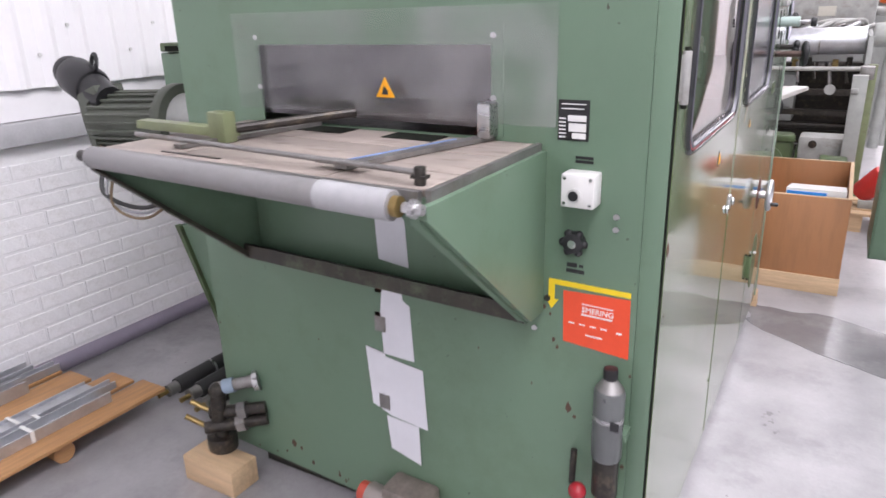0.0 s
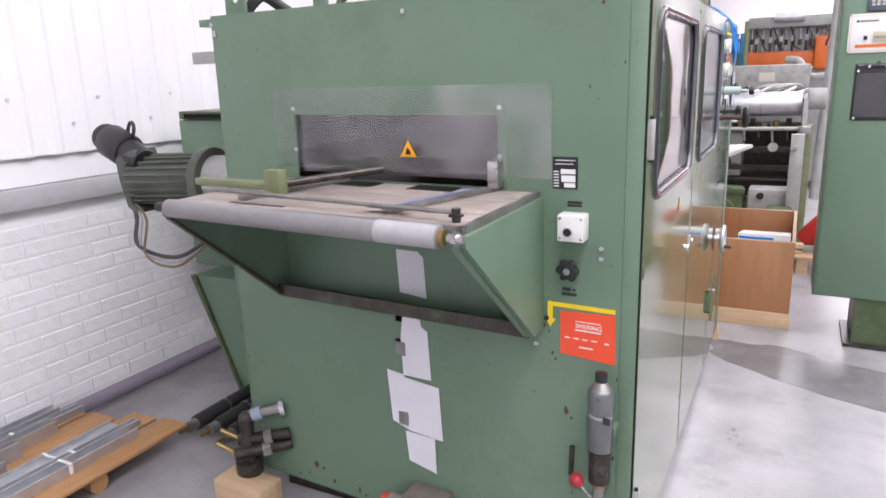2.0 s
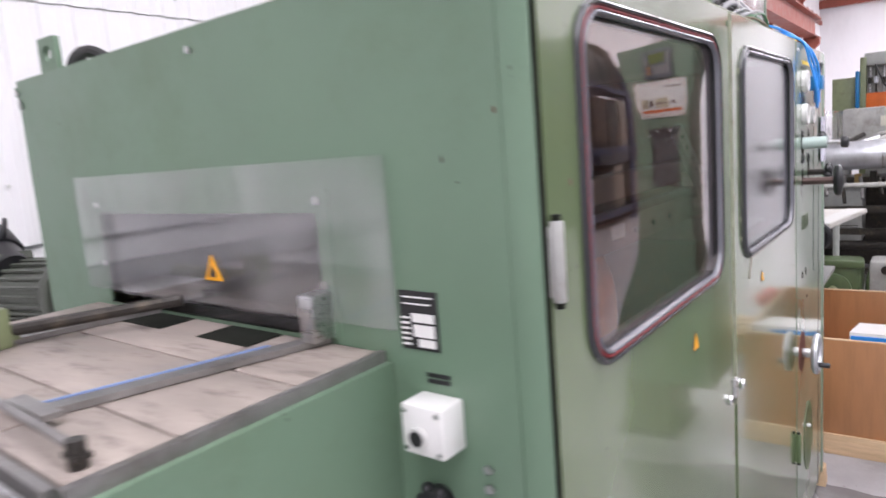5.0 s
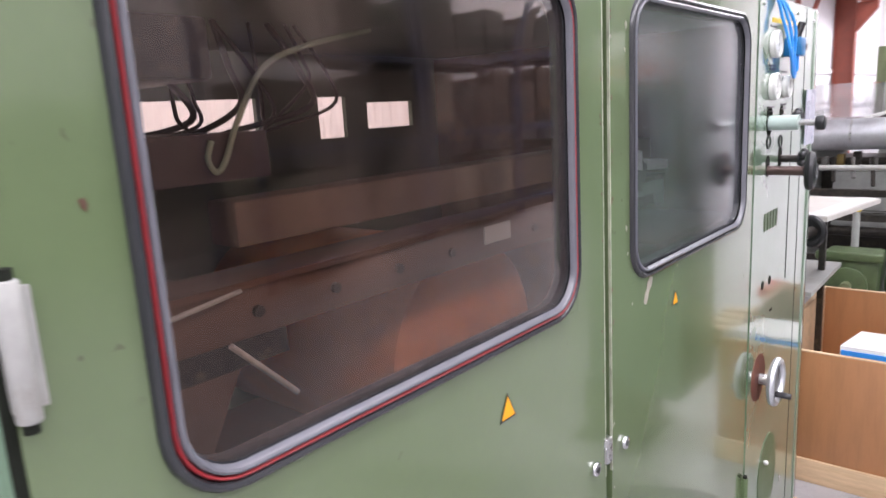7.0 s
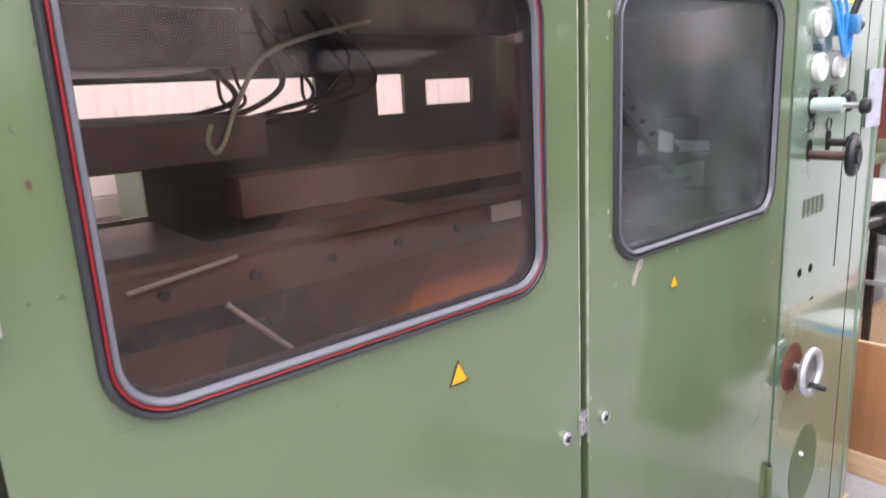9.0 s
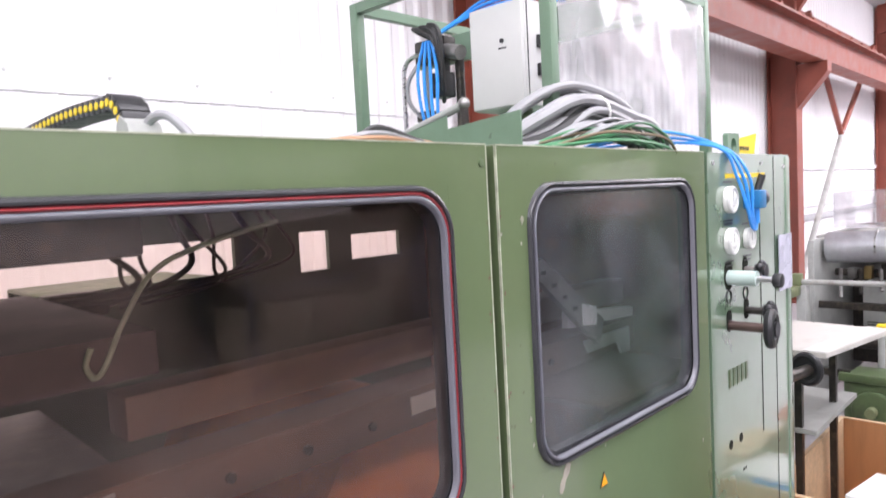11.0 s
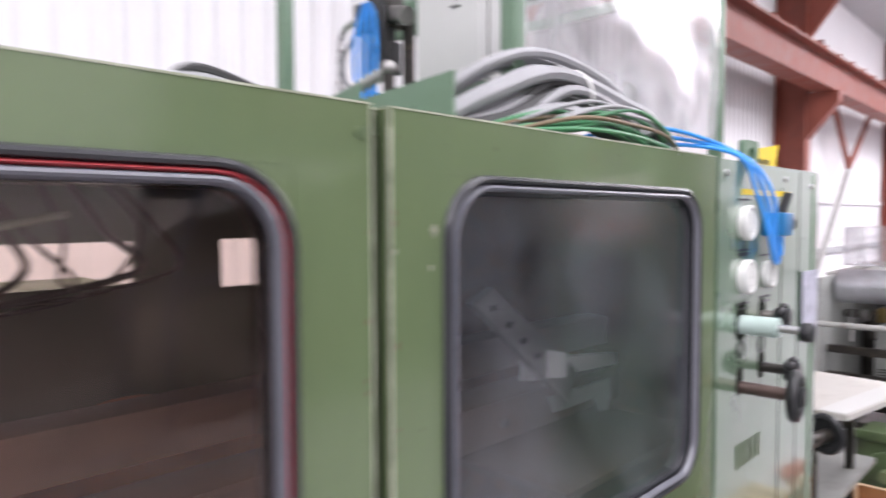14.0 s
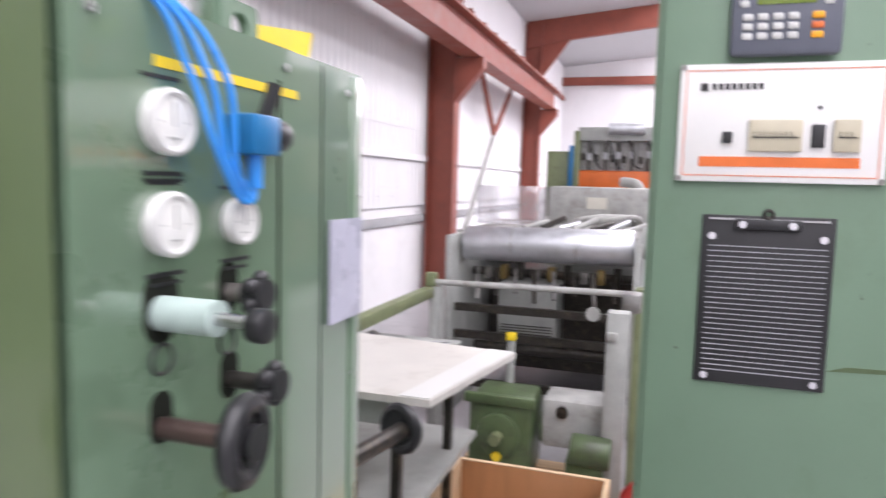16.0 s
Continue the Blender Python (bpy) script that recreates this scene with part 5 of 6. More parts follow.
for k in range(3):
    part("air_hose", tube([(-0.97, 2.93, 2.19), (-0.90, 2.98 + 0.01 * k, 2.235 + 0.01 * k), (-0.80, 3.0, 2.26 + 0.012 * k), (-0.68, 3.02, 2.262 + 0.01 * k), (-0.58, 3.05, 2.235)], 0.0042), BLUE, vs)
for k in range(3):
    part("black_hose", tube([(-0.96 + 0.02 * k, 2.94, 2.20), (-1.0 + 0.03 * k, 2.91, 2.23), (-0.93 + 0.02 * k, 2.90, 2.20), (-0.90, 2.92, 2.12 - 0.03 * k), (-0.93, 2.95, 2.02)], 0.006), CABLE_BLACK, vs)
part("regulator", rod((-0.925, 2.945, 2.10), (-0.925, 2.945, 2.20), 0.022, seg=14), BLACK, vs)
part("second_pole", rod((-0.90, 2.99, TOP), (-0.90, 2.99, 2.15), 0.014, seg=12), BLACK_OIL, vs)
part("grey_hose", tube([(-1.0, 2.94, 2.15), (-1.04, 2.92, 2.09), (-1.04, 2.92, 2.03), (-1.0, 2.93, 1.98)], 0.006), CABLE_GREY, vs)

tray = thing("cable_tray_plate", (-0.7, 2.7, TOP), "bent green sheet plate lying on the machine top", "plate")
part("plate", prism([(-1.02, TOP), (-1.02, TOP + 0.012), (-0.60, TOP + 0.092), (-0.60, TOP)], 0.004, "y", 2.60), GREEN, tray)
part("plate", prism([(-0.598, TOP), (-0.598, TOP + 0.060), (-0.39, TOP + 0.078), (-0.39, TOP)], 0.004, "y", 2.585), GREEN, tray)
part("plate_fold", prism([(-0.598, 2.585), (-0.39, 2.585), (-0.39, 2.545), (-0.598, 2.56)], 0.004, "z", TOP + 0.001), GREEN, tray)
part("plate_fold", prism([(2.587, TOP), (2.587, TOP + 0.060), (2.70, TOP + 0.055), (2.70, TOP)], 0.004, "x", -0.60), GREEN, tray)
part("clamp_bar", rod((-1.02, 2.66, TOP + 0.02), (-0.60, 2.66, TOP + 0.12), 0.010, seg=10), GREY_M, tray)
part("clamp_head", ball((-0.60, 2.66, TOP + 0.122), 0.014), STEEL_DULL, tray)
part("clamp_leg", rod((-0.60, 2.66, TOP), (-0.60, 2.66, TOP + 0.12), 0.010, seg=10), BLACK_OIL, tray)

coil = thing("cable_coil", (-0.45, 2.95, TOP), "heap of coiled grey and green cables on the machine top", "cable coil")
rng = random.Random(4)
for k in range(15):
    s = k / 14
    y0, y1 = 2.63 + rng.uniform(-0.03, 0.08), 3.19 + rng.uniform(-0.05, 0.05)
    top = TOP + 0.055 + 0.10 * (1 - s) + rng.uniform(-0.012, 0.012)
    x = -0.47 + 0.05 * s + rng.uniform(-0.02, 0.02)
    part("cable", tube([(x - 0.06, y0, TOP + 0.015), (x - 0.02, y0 + 0.12, top - 0.045), (x, (y0 + y1) / 2 - 0.02, top), (x + 0.02, y1 - 0.13, top - 0.03), (x + 0.03, y1 - 0.03, TOP + 0.05 + 0.01 * (k % 3)), (x + 0.03, y1, TOP + 0.012)],
                       0.0095 if k % 5 else 0.0135), (CABLE_GREY, CABLE_GREY, CABLE_BLACK, CABLE_GREY)[k % 4], coil)
for k in range(15):
    y0, y1 = 2.68 + rng.uniform(0, 0.12), 3.20 + rng.uniform(-0.04, 0.05)
    h = TOP + 0.010 + 0.009 * (k % 5)
    x = -0.365 - 0.014 * (k % 4)
    part("green_cable", tube([(x - 0.05, y0, TOP + 0.012), (x, y0 + 0.12, h + 0.012), (x + 0.01, (y0 + y1) / 2, h + 0.014 + 0.008 * (k % 3)), (x, y1 - 0.10, h + 0.008), (x - 0.02, y1, TOP + 0.010)], 0.0036), (CABLE_GREEN, CABLE_GREEN, CABLE_BROWN, CABLE_GREEN, CABLE_GREY)[k % 5], coil, ("thin green cable", "thin green cable", "thin brown cable", "thin green cable", "thin grey cable")[k % 5])
part("cable_tie", ring((-0.45, 2.96, TOP + 0.10), (0, 1, 0.2), 0.04, 0.003), WHITE_SIGN, coil)
oc = thing("loose_cables", (-0.5, 2.3, TOP), "orange and grey cables lying along the machine top", "cables")
for k, m in enumerate((mat("orange_cable", (0.42, 0.22, 0.12), 0.5), CABLE_GREY, CABLE_BLACK)):
    part("cable", tube([(-0.45, 2.12 + 0.05 * k, TOP + 0.006), (-0.43, 2.25, TOP + 0.018 + 0.008 * k), (-0.44, 2.36, TOP + 0.014), (-0.5, 2.50, TOP + 0.01)], 0.006), m, oc)

chain = thing("cable_drag_chain", (-1.3, 2.1, TOP), "black cable drag chain with yellow link pins on the machine top", "cable chain")
pts = []
for i in range(26):
    s = i / 25
    if s < 0.7:
        pts.append((-1.67 + 0.56 * s / 0.7, 2.12, TOP + 0.150 + 0.010 * math.sin(s * 4)))
    else:
        a = (s - 0.7) / 0.3 * math.pi * 0.75
        pts.append((-1.11 + 0.075 * math.sin(a), 2.12, TOP + 0.078 + 0.078 * math.cos(a)))
link = None
for i, p in enumerate(pts):
    n = pts[min(i + 1, 25)]
    ang = math.degrees(math.atan2(n[2] - p[2], n[0] - p[0])) if i < 25 else -100
    if link is None:
        link = part("link", box(-0.013, 0.013, -0.032, 0.032, -0.018, 0.018, 0.003), BLACK, chain)
        link.location = Vector(p) - base_of(chain)
        link.rotation_euler = (0, radians(-ang), 0)
        me = link.data
        me.transform(Matrix.Translation(base_of(chain)))
        pin = part("link_pin", rod((0, -0.0345, 0), (0, -0.031, 0), 0.0085, seg=10), YELLOW, chain)
        pin.data.transform(Matrix.Translation(base_of(chain)))
        pin.location = link.location
    else:
        same_mesh("link", link, chain, p, (0, -ang, 0))
        same_mesh("link_pin", pin, chain, p)
part("chain_bracket", box(-1.80, -1.775, 2.08, 2.16, TOP - 0.006, TOP + 0.15, 0.004), GREEN, chain)
part("chain_bracket", box(-1.80, -1.64, 2.08, 2.16, TOP + 0.145, TOP + 0.16, 0.004), GREEN, chain)
part("chain_bracket", prism([(-1.66, TOP + 0.145), (-1.60, TOP + 0.13), (-1.70, TOP + 0.05), (-1.74, TOP)], 0.02, "y", 2.10), GREEN_DARK, chain)
part("chain_foot", box(-1.14, -1.0, 2.08, 2.17, TOP - 0.006, TOP + 0.02, 0.004), GREY_M, chain)
part("chain_cover", prism([(-1.055, TOP + 0.01), (-1.055, TOP + 0.10), (-1.035, TOP + 0.12), (-1.0, TOP + 0.10), (-0.98, TOP + 0.05), (-0.975, TOP + 0.01)], 0.07, "y", 2.085), GREY_M, chain, "grey chain end cover")
part("chain_hose", tube([(-1.02, 2.12, TOP + 0.03), (-1.01, 2.13, TOP + 0.10), (-0.96, 2.15, TOP + 0.115), (-0.91, 2.18, TOP + 0.06), (-0.88, 2.20, TOP)], 0.010), CABLE_GREY, chain)
for k in range(2):
    part("hose", tube([(-1.76, 1.625, TOP + 0.0), (-1.73 + 0.03 * k, 1.64, TOP + 0.055), (-1.69 + 0.02 * k, 1.66, TOP + 0.06), (-1.62 + 0.03 * k, 1.70, TOP)], 0.014), CABLE_BLACK, chain)
tag = thing("yellow_tag", (-0.38, 3.75, TOP), "yellow printed tag standing on the machine top", "tag")
part("tag", prism([(3.67, TOP - 0.006), (3.85, TOP - 0.006), (3.875, TOP + 0.075), (3.69, TOP + 0.05)], 0.003, "x", -0.40), YELLOW, tag)
bars("print", BLACK, tag, "x", -0.397, [(3.69 + 0.02 * i, 3.702 + 0.02 * i, TOP + 0.018, TOP + 0.03) for i in range(6)])

# ---- control cabinet ----
KX0, KX1, KY = 0.195, 0.63, 4.04
cab = thing("control_cabinet", (0.42, 4.25, 0.0), "tall green control cabinet on a short pedestal", "cabinet")
part("body", box(KX0, KX1, KY + 0.002, KY + 0.42, 0.29, 2.045, 0.005), GREEN, cab)
part("door", box(KX0 + 0.01, KX1 - 0.01, KY - 0.008, KY + 0.003, 0.30, 2.035, 0.003), GREEN, cab)
part("pedestal", box(0.42, 0.66, KY + 0.02, KY + 0.38, 0.02, 0.29), GREEN_DARK, cab)
part("pedestal_plate", box(0.38, 0.70, KY - 0.02, KY + 0.42, 0.0, 0.02), BLACK_OIL, cab)
F = KY - 0.008
ip = part("instrument_panel", box(0.238, 0.560, F - 0.010, F, 1.657, 1.856, 0.002), WHITE_SIGN, cab, "white instrument panel with orange trim")
P = F - 0.010
part("trim_line", rim(round_rect(0.248, 0.550, 1.667, 1.846, 0.003), round_rect(0.2495, 0.5485, 1.6685, 1.8445, 0.002), P - 0.001, P, "y"), ORANGE_P, ip)
part("orange_band", box(0.275, 0.522, P - 0.001, P, 1.683, 1.700), ORANGE_P, ip)
bars("maker_mark", BLACK, ip, "y", P, [(0.272, 0.284, 1.811, 1.824), *[(0.290 + 0.0105 * i, 0.297 + 0.0105 * i, 1.813, 1.823) for i in range(8)]])
for x0, x1 in ((0.352, 0.434), (0.480, 0.520)):
    mtr = part("meter", box(x0, x1, P - 0.008, P, 1.709, 1.762, 0.002), mat("aged_cream_dial", (0.55, 0.5, 0.37), 0.35), ip, "cream dial meter")
    bars("meter_scale", BLACK, mtr, "y", P - 0.0085, [(x0 + 0.008 + 0.008 * i, x0 + 0.0095 + 0.008 * i, 1.734, 1.742) for i in range(int((x1 - x0 - 0.012) / 0.008))] + [(x0 + 0.006, x1 - 0.006, 1.7315, 1.7335)])
part("rocker_switch", box(0.448, 0.468, P - 0.006, P, 1.716, 1.754, 0.002), BLACK, ip)
part("key_switch", box(0.311, 0.327, P - 0.008, P, 1.723, 1.742, 0.002), BLACK, ip)
part("pilot_lamp", rod((0.458, P - 0.003, 1.782), (0.458, P, 1.782), 0.003, seg=10), BLACK, ip)
for x, z in ((0.243, 1.851), (0.555, 1.851), (0.243, 1.662), (0.555, 1.662)):
    part("panel_screw", rod((x, P - 0.003, z), (x, P, z), 0.005, seg=10), STEEL_DULL, ip)
kp = part("operator_terminal", box(0.312, 0.482, F - 0.022, F, 1.866, 2.012, 0.010), KEY_GREY, cab, "dark grey operator keypad with display")
part("display", box(0.350, 0.438, F - 0.024, F - 0.021, 1.948, 1.992), LCD, kp)
for i in range(4):
    for j in range(3):
        part("key", box(0.330 + 0.023 * i, 0.346 + 0.023 * i, F - 0.025, F - 0.021, 1.892 + 0.0155 * j, 1.903 + 0.0155 * j, 0.002), GREY_BOX, kp)
for j, m in enumerate((AMBER, ORANGE_P, AMBER)):
    part("key", box(0.434, 0.452, F - 0.025, F - 0.021, 1.892 + 0.0155 * j, 1.903 + 0.0155 * j, 0.002), m, kp)
for j in range(3):
    part("key", box(0.325, 0.339, F - 0.025, F - 0.021, 1.945 + 0.017 * j, 1.956 + 0.017 * j, 0.002), GREY_BOX, kp)
    part("key", box(0.450, 0.464, F - 0.025, F - 0.021, 1.945 + 0.017 * j, 1.956 + 0.017 * j, 0.002), GREY_BOX, kp)
cb = part("list_holder", box(0.288, 0.498, F - 0.006, F, 1.303, 1.600, 0.002), BLACK, cab, "black list holder with white ruled lines")
bars("ruled_print", mat("pale_grey_line", (0.42, 0.42, 0.45), 0.5), cb, "y", F - 0.006, [(0.300, 0.488, 1.325 + 0.0092 * i, 1.3262 + 0.0092 * i) for i in range(25)])
part("clip", box(0.340, 0.445, F - 0.018, F - 0.006, 1.577, 1.594, 0.003), BLACK, cb)
part("clip_edge", box(0.300, 0.488, F - 0.009, F - 0.006, 1.592, 1.595), STEEL, cb)
for x, z in ((0.305, 1.563), (0.480, 1.563), (0.305, 1.315), (0.480, 1.315), (0.352, 1.585), (0.430, 1.585)):
    part("rivet", rod((x, F - 0.021 if z == 1.585 else F - 0.009, z), (x, F - 0.006, z), 0.0065, seg=12), CHROME, cb)
part("hook", ring((0.393, F - 0.008, 1.603), (0, 1, 0), 0.007, 0.003), BLACK_OIL, cb)
part("dark_smear", prism([(0.50, 1.34), (0.62, 1.345), (0.62, 1.352), (0.53, 1.35)], -0.0006, "y", F - 0.0002), GREEN_DARK, cab)

# ---- plywood crate ----
def crate(x0, x1, y0, y1, z1):
    c = thing("open_crate", ((x0 + x1) / 2, (y0 + y1) / 2, 0), "open brown plywood crate on pine skids standing on the floor", "crate")
    t = 0.018
    part("side_panel", box(x0, x1, y0, y0 + t, 0.10, z1, 0.001), BOX_PLY, c)
    part("side_panel", box(x0, x1, y1 - t, y1, 0.10, z1, 0.001), BOX_PLY, c)
    part("side_panel", box(x0, x0 + t, y0 + t + 0.001, y1 - t - 0.001, 0.10, z1, 0.001), WOOD, c)
    part("side_panel", box(x1 - t, x1, y0 + t + 0.001, y1 - t - 0.001, 0.10, z1, 0.001), BOX_PLY, c)
    part("bottom", box(x0 + t, x1 - t, y0 + t, y1 - t, 0.101, 0.12), BOX_PLY, c)
    part("skid", box(x0 - 0.01, x1 + 0.005, y0 - 0.012, y0 + 0.03, 0.0, 0.10, 0.003), WOOD, c)
    part("skid", box(x0 - 0.01, x1 + 0.005, y1 - 0.03, y1 + 0.01, 0.0, 0.10, 0.003), WOOD, c)
    part("skid", box(x0 - 0.01, x1 + 0.005, (y0 + y1) / 2 - 0.03, (y0 + y1) / 2 + 0.03, 0.0, 0.10, 0.003), WOOD, c)
    for a in ((x0, x1, y0 - 0.001, y0 + t + 0.001), (x0, x1, y1 - t - 0.001, y1 + 0.001), (x1 - t - 0.001, x1 + 0.001, y0 + t, y1 - t), (x0 - 0.001, x0 + t + 0.001, y0 + t, y1 - t)):
        part("edge_strip", box(*a, z1 + 0.0005, z1 + 0.004), WOOD, c)
    return c


crate(-0.50, 0.088, 4.20, 5.27, 0.555)
ct = thing("white_carton", (-0.05, 4.6, 0.4), "white carton with a blue edge lying in the crate", "carton")
part("carton", prism([(4.25, 0.125), (4.75, 0.125), (4.75, 0.50), (4.25, 0.585)], 0.30, "x", -0.24), WHITE_SIGN, ct)
part("blue_edge", prism([(4.244, 0.50), (4.248, 0.50), (4.248, 0.57), (4.244, 0.57)], 0.2, "x", -0.235), BLUE, ct)
pg = thing("wooden_wedge", (-0.29, 3.86, 0), "small pale wooden wedge on the floor beside the machine", "wedge")
part("wedge", prism([(-0.335, 0.0), (-0.285, 0.0), (-0.29, 0.085), (-0.325, 0.085)], 0.06, "y", 3.84), WOOD, pg)
blk = thing("wooden_block", (-1.66, 1.36, 0), "pale sawn timber block under the pipe fittings", "timber block")
part("block", box(-1.88, -1.64, 1.33, 1.45, 0.0, 0.10, 0.004), WOOD, blk)

# ---- pallet of steel profiles and rollers by the wall ----
pal = thing("board_pallet", (-2.7, 1.0, 0), "orange-brown board pallet with skids on the floor", "pallet")
for k in range(4):
    part("top_board", box(-3.02 + 0.18 * k, -2.87 + 0.18 * k, 0.15, 1.50 - 0.03 * (k % 2) + 0.05 * k, 0.085, 0.10, 0.002), PALLET, pal)
for y in (0.35, 0.75, 1.18):
    part("skid", rod((-2.98, y, 0.043), (-2.36, y, 0.043), 0.042, seg=10), PALLET, pal)


def profile(x, y0, y1, w, h, z, grp="steel profiles on the pallet"):
    p = thing("steel_profile", (x, (y0 + y1) / 2, z), "galvanised steel channel tied with white plastic straps", "steel profile", grp)
    bm = prism([(x, z), (x + w, z), (x + w, z + h), (x + w - 0.006, z + h), (x + w - 0.006, z + 0.006), (x + 0.006, z + 0.006), (x + 0.006, z + h), (x, z + h)], y1 - y0, "y", y0)
    part("channel", bm, ZINC, p)
    part("strap", rim([(x - 0.003, z + 0.0005), (x + w + 0.003, z + 0.0005), (x + w + 0.003, z + h + 0.004), (x - 0.003, z + h + 0.004)], [(x - 0.001, z + 0.001), (x + w + 0.001, z + 0.001), (x + w + 0.001, z + h + 0.002), (x - 0.001, z + h + 0.002)], y1 - 0.33, y1 - 0.315, "y"), WHITE_SIGN, p)
    return p


for x, y0, y1, w, h, z in ((-3.00, 0.0, 1.42, 0.06, 0.05, 0.101), (-2.93, 0.0, 1.50, 0.05, 0.035, 0.101), (-2.87, -0.1, 1.32, 0.06, 0.055, 0.101), (-2.80, 0.0, 1.12, 0.05, 0.07, 0.101),
                           (-2.74, 0.0, 1.02, 0.04, 0.045, 0.101), (-2.66, -0.1, 1.47, 0.09, 0.018, 0.101), (-2.56, 0.0, 1.52, 0.045, 0.03, 0.101), (-2.50, -0.1, 1.44, 0.07, 0.045, 0.101)):
    profile(x, y0, y1, w, h, z)


def spare_roller(x, y, L):
    r = thing("spare_roller", (x, y, 0.045), "black rubber covered spare roller lying on the floor", "roller", "spare rollers on the floor")
    part("cover", rod((x, y + 0.05, 0.046), (x, y + L, 0.046), 0.036, seg=22, bevel=0.005), CABLE_BLACK, r)
    part("journal", rod((x, y, 0.046), (x, y + 0.05, 0.046), 0.027, seg=18), STEEL_DULL, r)
    part("shaft_end", rod((x, y - 0.045, 0.046), (x, y, 0.046), 0.011, seg=12), BRASS, r)
    part("washer", rod((x, y + 0.24, 0.046), (x, y + 0.25, 0.046), 0.040, seg=20), STEEL, r)
    part("rest", box(x - 0.045, x + 0.045, y + 0.5, y + 0.54, 0.0, 0.012), WOOD, r)


for k in range(4):
    spare_roller(-2.38 + 0.115 * k, 1.66 - 0.0 * k + (0.02 * (k % 2)), 0.95)

# ---- next machine in the line ----
TABLE_TOP = mat("cream_laminate", (0.56, 0.54, 0.50), 0.4, vary=0.08, scale=6, dirt=(0.36, 0.34, 0.30), dirt_amount=0.5, dirt_scale=5)
tb = thing("delivery_table", (-0.65, 4.7, 0), "white topped work table beside a green frame", "table")
part("tabletop", prism([(-1.25, 4.42), (-0.34, 4.42), (-0.235, 5.02), (-1.25, 5.12)], 0.02, "z", 1.045), TABLE_TOP, tb)
part("border", prism([(-0.43, 4.425), (-0.345, 4.425), (-0.242, 5.018), (-0.33, 5.026)], 0.003, "z", 1.0655), GREY_BOX, tb)
part("apron", box(-1.2, -0.42, 4.47, 4.49, 0.96, 1.044), GREY_M, tb)
for x, y in ((-0.47, 4.52), (-0.45, 4.95), (-1.2, 4.52), (-1.2, 4.95)):
    part("leg", box(x - 0.014, x + 0.014, y - 0.014, y + 0.014, 0.0, 1.044), BLACK_OIL, tb)
part("lower_shelf", box(-1.2, -0.40, 4.5, 5.15, 0.70, 0.72), GREY_M, tb)

lam = thing("laminating_machine", (-0.5, 7.0, 0), "grey and olive laminating machine with a large steel roller", "machine")
drum = part("steel_roller", rod((-1.04, 7.2, 1.235), (0.06, 7.2, 1.255), 0.115, seg=40, bevel=0.006), ZINC, lam, "large bright steel roller")
for x in (-0.72, -0.30):
    part("roller_joint", rod((x, 7.2, 1.245), (x + 0.012, 7.2, 1.245), 0.117, seg=40), STEEL, drum)
for x in (-1.09, 0.09):
    part("side_plate", box(x - 0.02, x + 0.02, 6.95, 9.2, 0.1, 1.30, 0.004), GREY_M, lam)
part("cross_bar", rod((-1.05, 6.53, 1.055), (0.14, 6.53, 1.065), 0.018, seg=14), PALE_DIRTY, lam, "pale cross bar")
part("bar_bracket", box(-1.09, -1.03, 6.50, 6.56, 1.03, 1.11, 0.004), OLIVE, lam)
part("arm", box(-1.09, -1.03, 5.20, 6.50, 0.97, 1.03, 0.003), OLIVE, lam)
part("arm_leg", box(-1.085, -1.035, 5.22, 5.28, 0.0, 0.97), OLIVE, lam)
for k in range(5):
    part("stored_hose", tube([(-1.30 + 0.03 * k, 5.55, 0.80), (-1.15, 5.75 + 0.03 * k, 0.84 + 0.01 * k), (-0.95, 5.90 - 0.04 * k, 0.83), (-0.85 + 0.02 * k, 6.10, 0.80)], 0.012), (CABLE_GREY, PALE_DIRTY, CABLE_BLACK)[k % 3], lam)
part("hose_shelf", box(-1.40, -0.78, 5.45, 6.25, 0.765, 0.787, 0.002), GREY_M, lam)
part("upright", box(0.0, 0.10, 5.95, 6.05, 0.0, 1.06, 0.004), GREY_M, lam)
part("upright", box(0.10, 0.16, 6.50, 6.60, 0.0, 1.10, 0.004), OLIVE, lam)
part("upright", box(-1.06, -1.0, 6.50, 6.60, 0.0, 1.03, 0.004), GREY_M, lam)
part("clamp", box(0.0, 0.05, 5.93, 5.96, 0.93, 0.97, 0.008), PALE_DIRTY, lam)
part("clamp", box(0.04, 0.14, 6.3, 6.42, 1.0, 1.1, 0.01), STEEL_DULL, lam)
part("grey_unit", box(-0.90, -0.47, 7.6, 7.95, 0.48, 0.92, 0.006), GREY_M, lam, "grey cabinet with vent slots")
for k in range(4):
    part("vent_slot", box(-0.87, -0.50, 7.594, 7.601, 0.55 + 0.02 * k, 0.556 + 0.02 * k), BLACK_OIL, lam)
part("dark_bed", box(-1.06, 0.06, 8.0, 9.1, 0.2, 0.95), BLACK_OIL, lam)
part("cross_tube", rod((-1.05, 7.45, 1.02), (0.08, 7.45, 1.02), 0.03), BLACK_OIL, lam)
part("cross_tube", rod((-1.05, 7.55, 0.45), (0.08, 7.55, 0.45), 0.04), BLACK_OIL, lam)
for k in range(9):
    x = -0.95 + 0.11 * k
    part("nip_fitting", box(x, x + 0.05, 7.36, 7.44, 0.98, 1.06 + 0.02 * (k % 3), 0.006), (STEEL_DULL, BRASS, BLACK_OIL)[k % 3], lam)
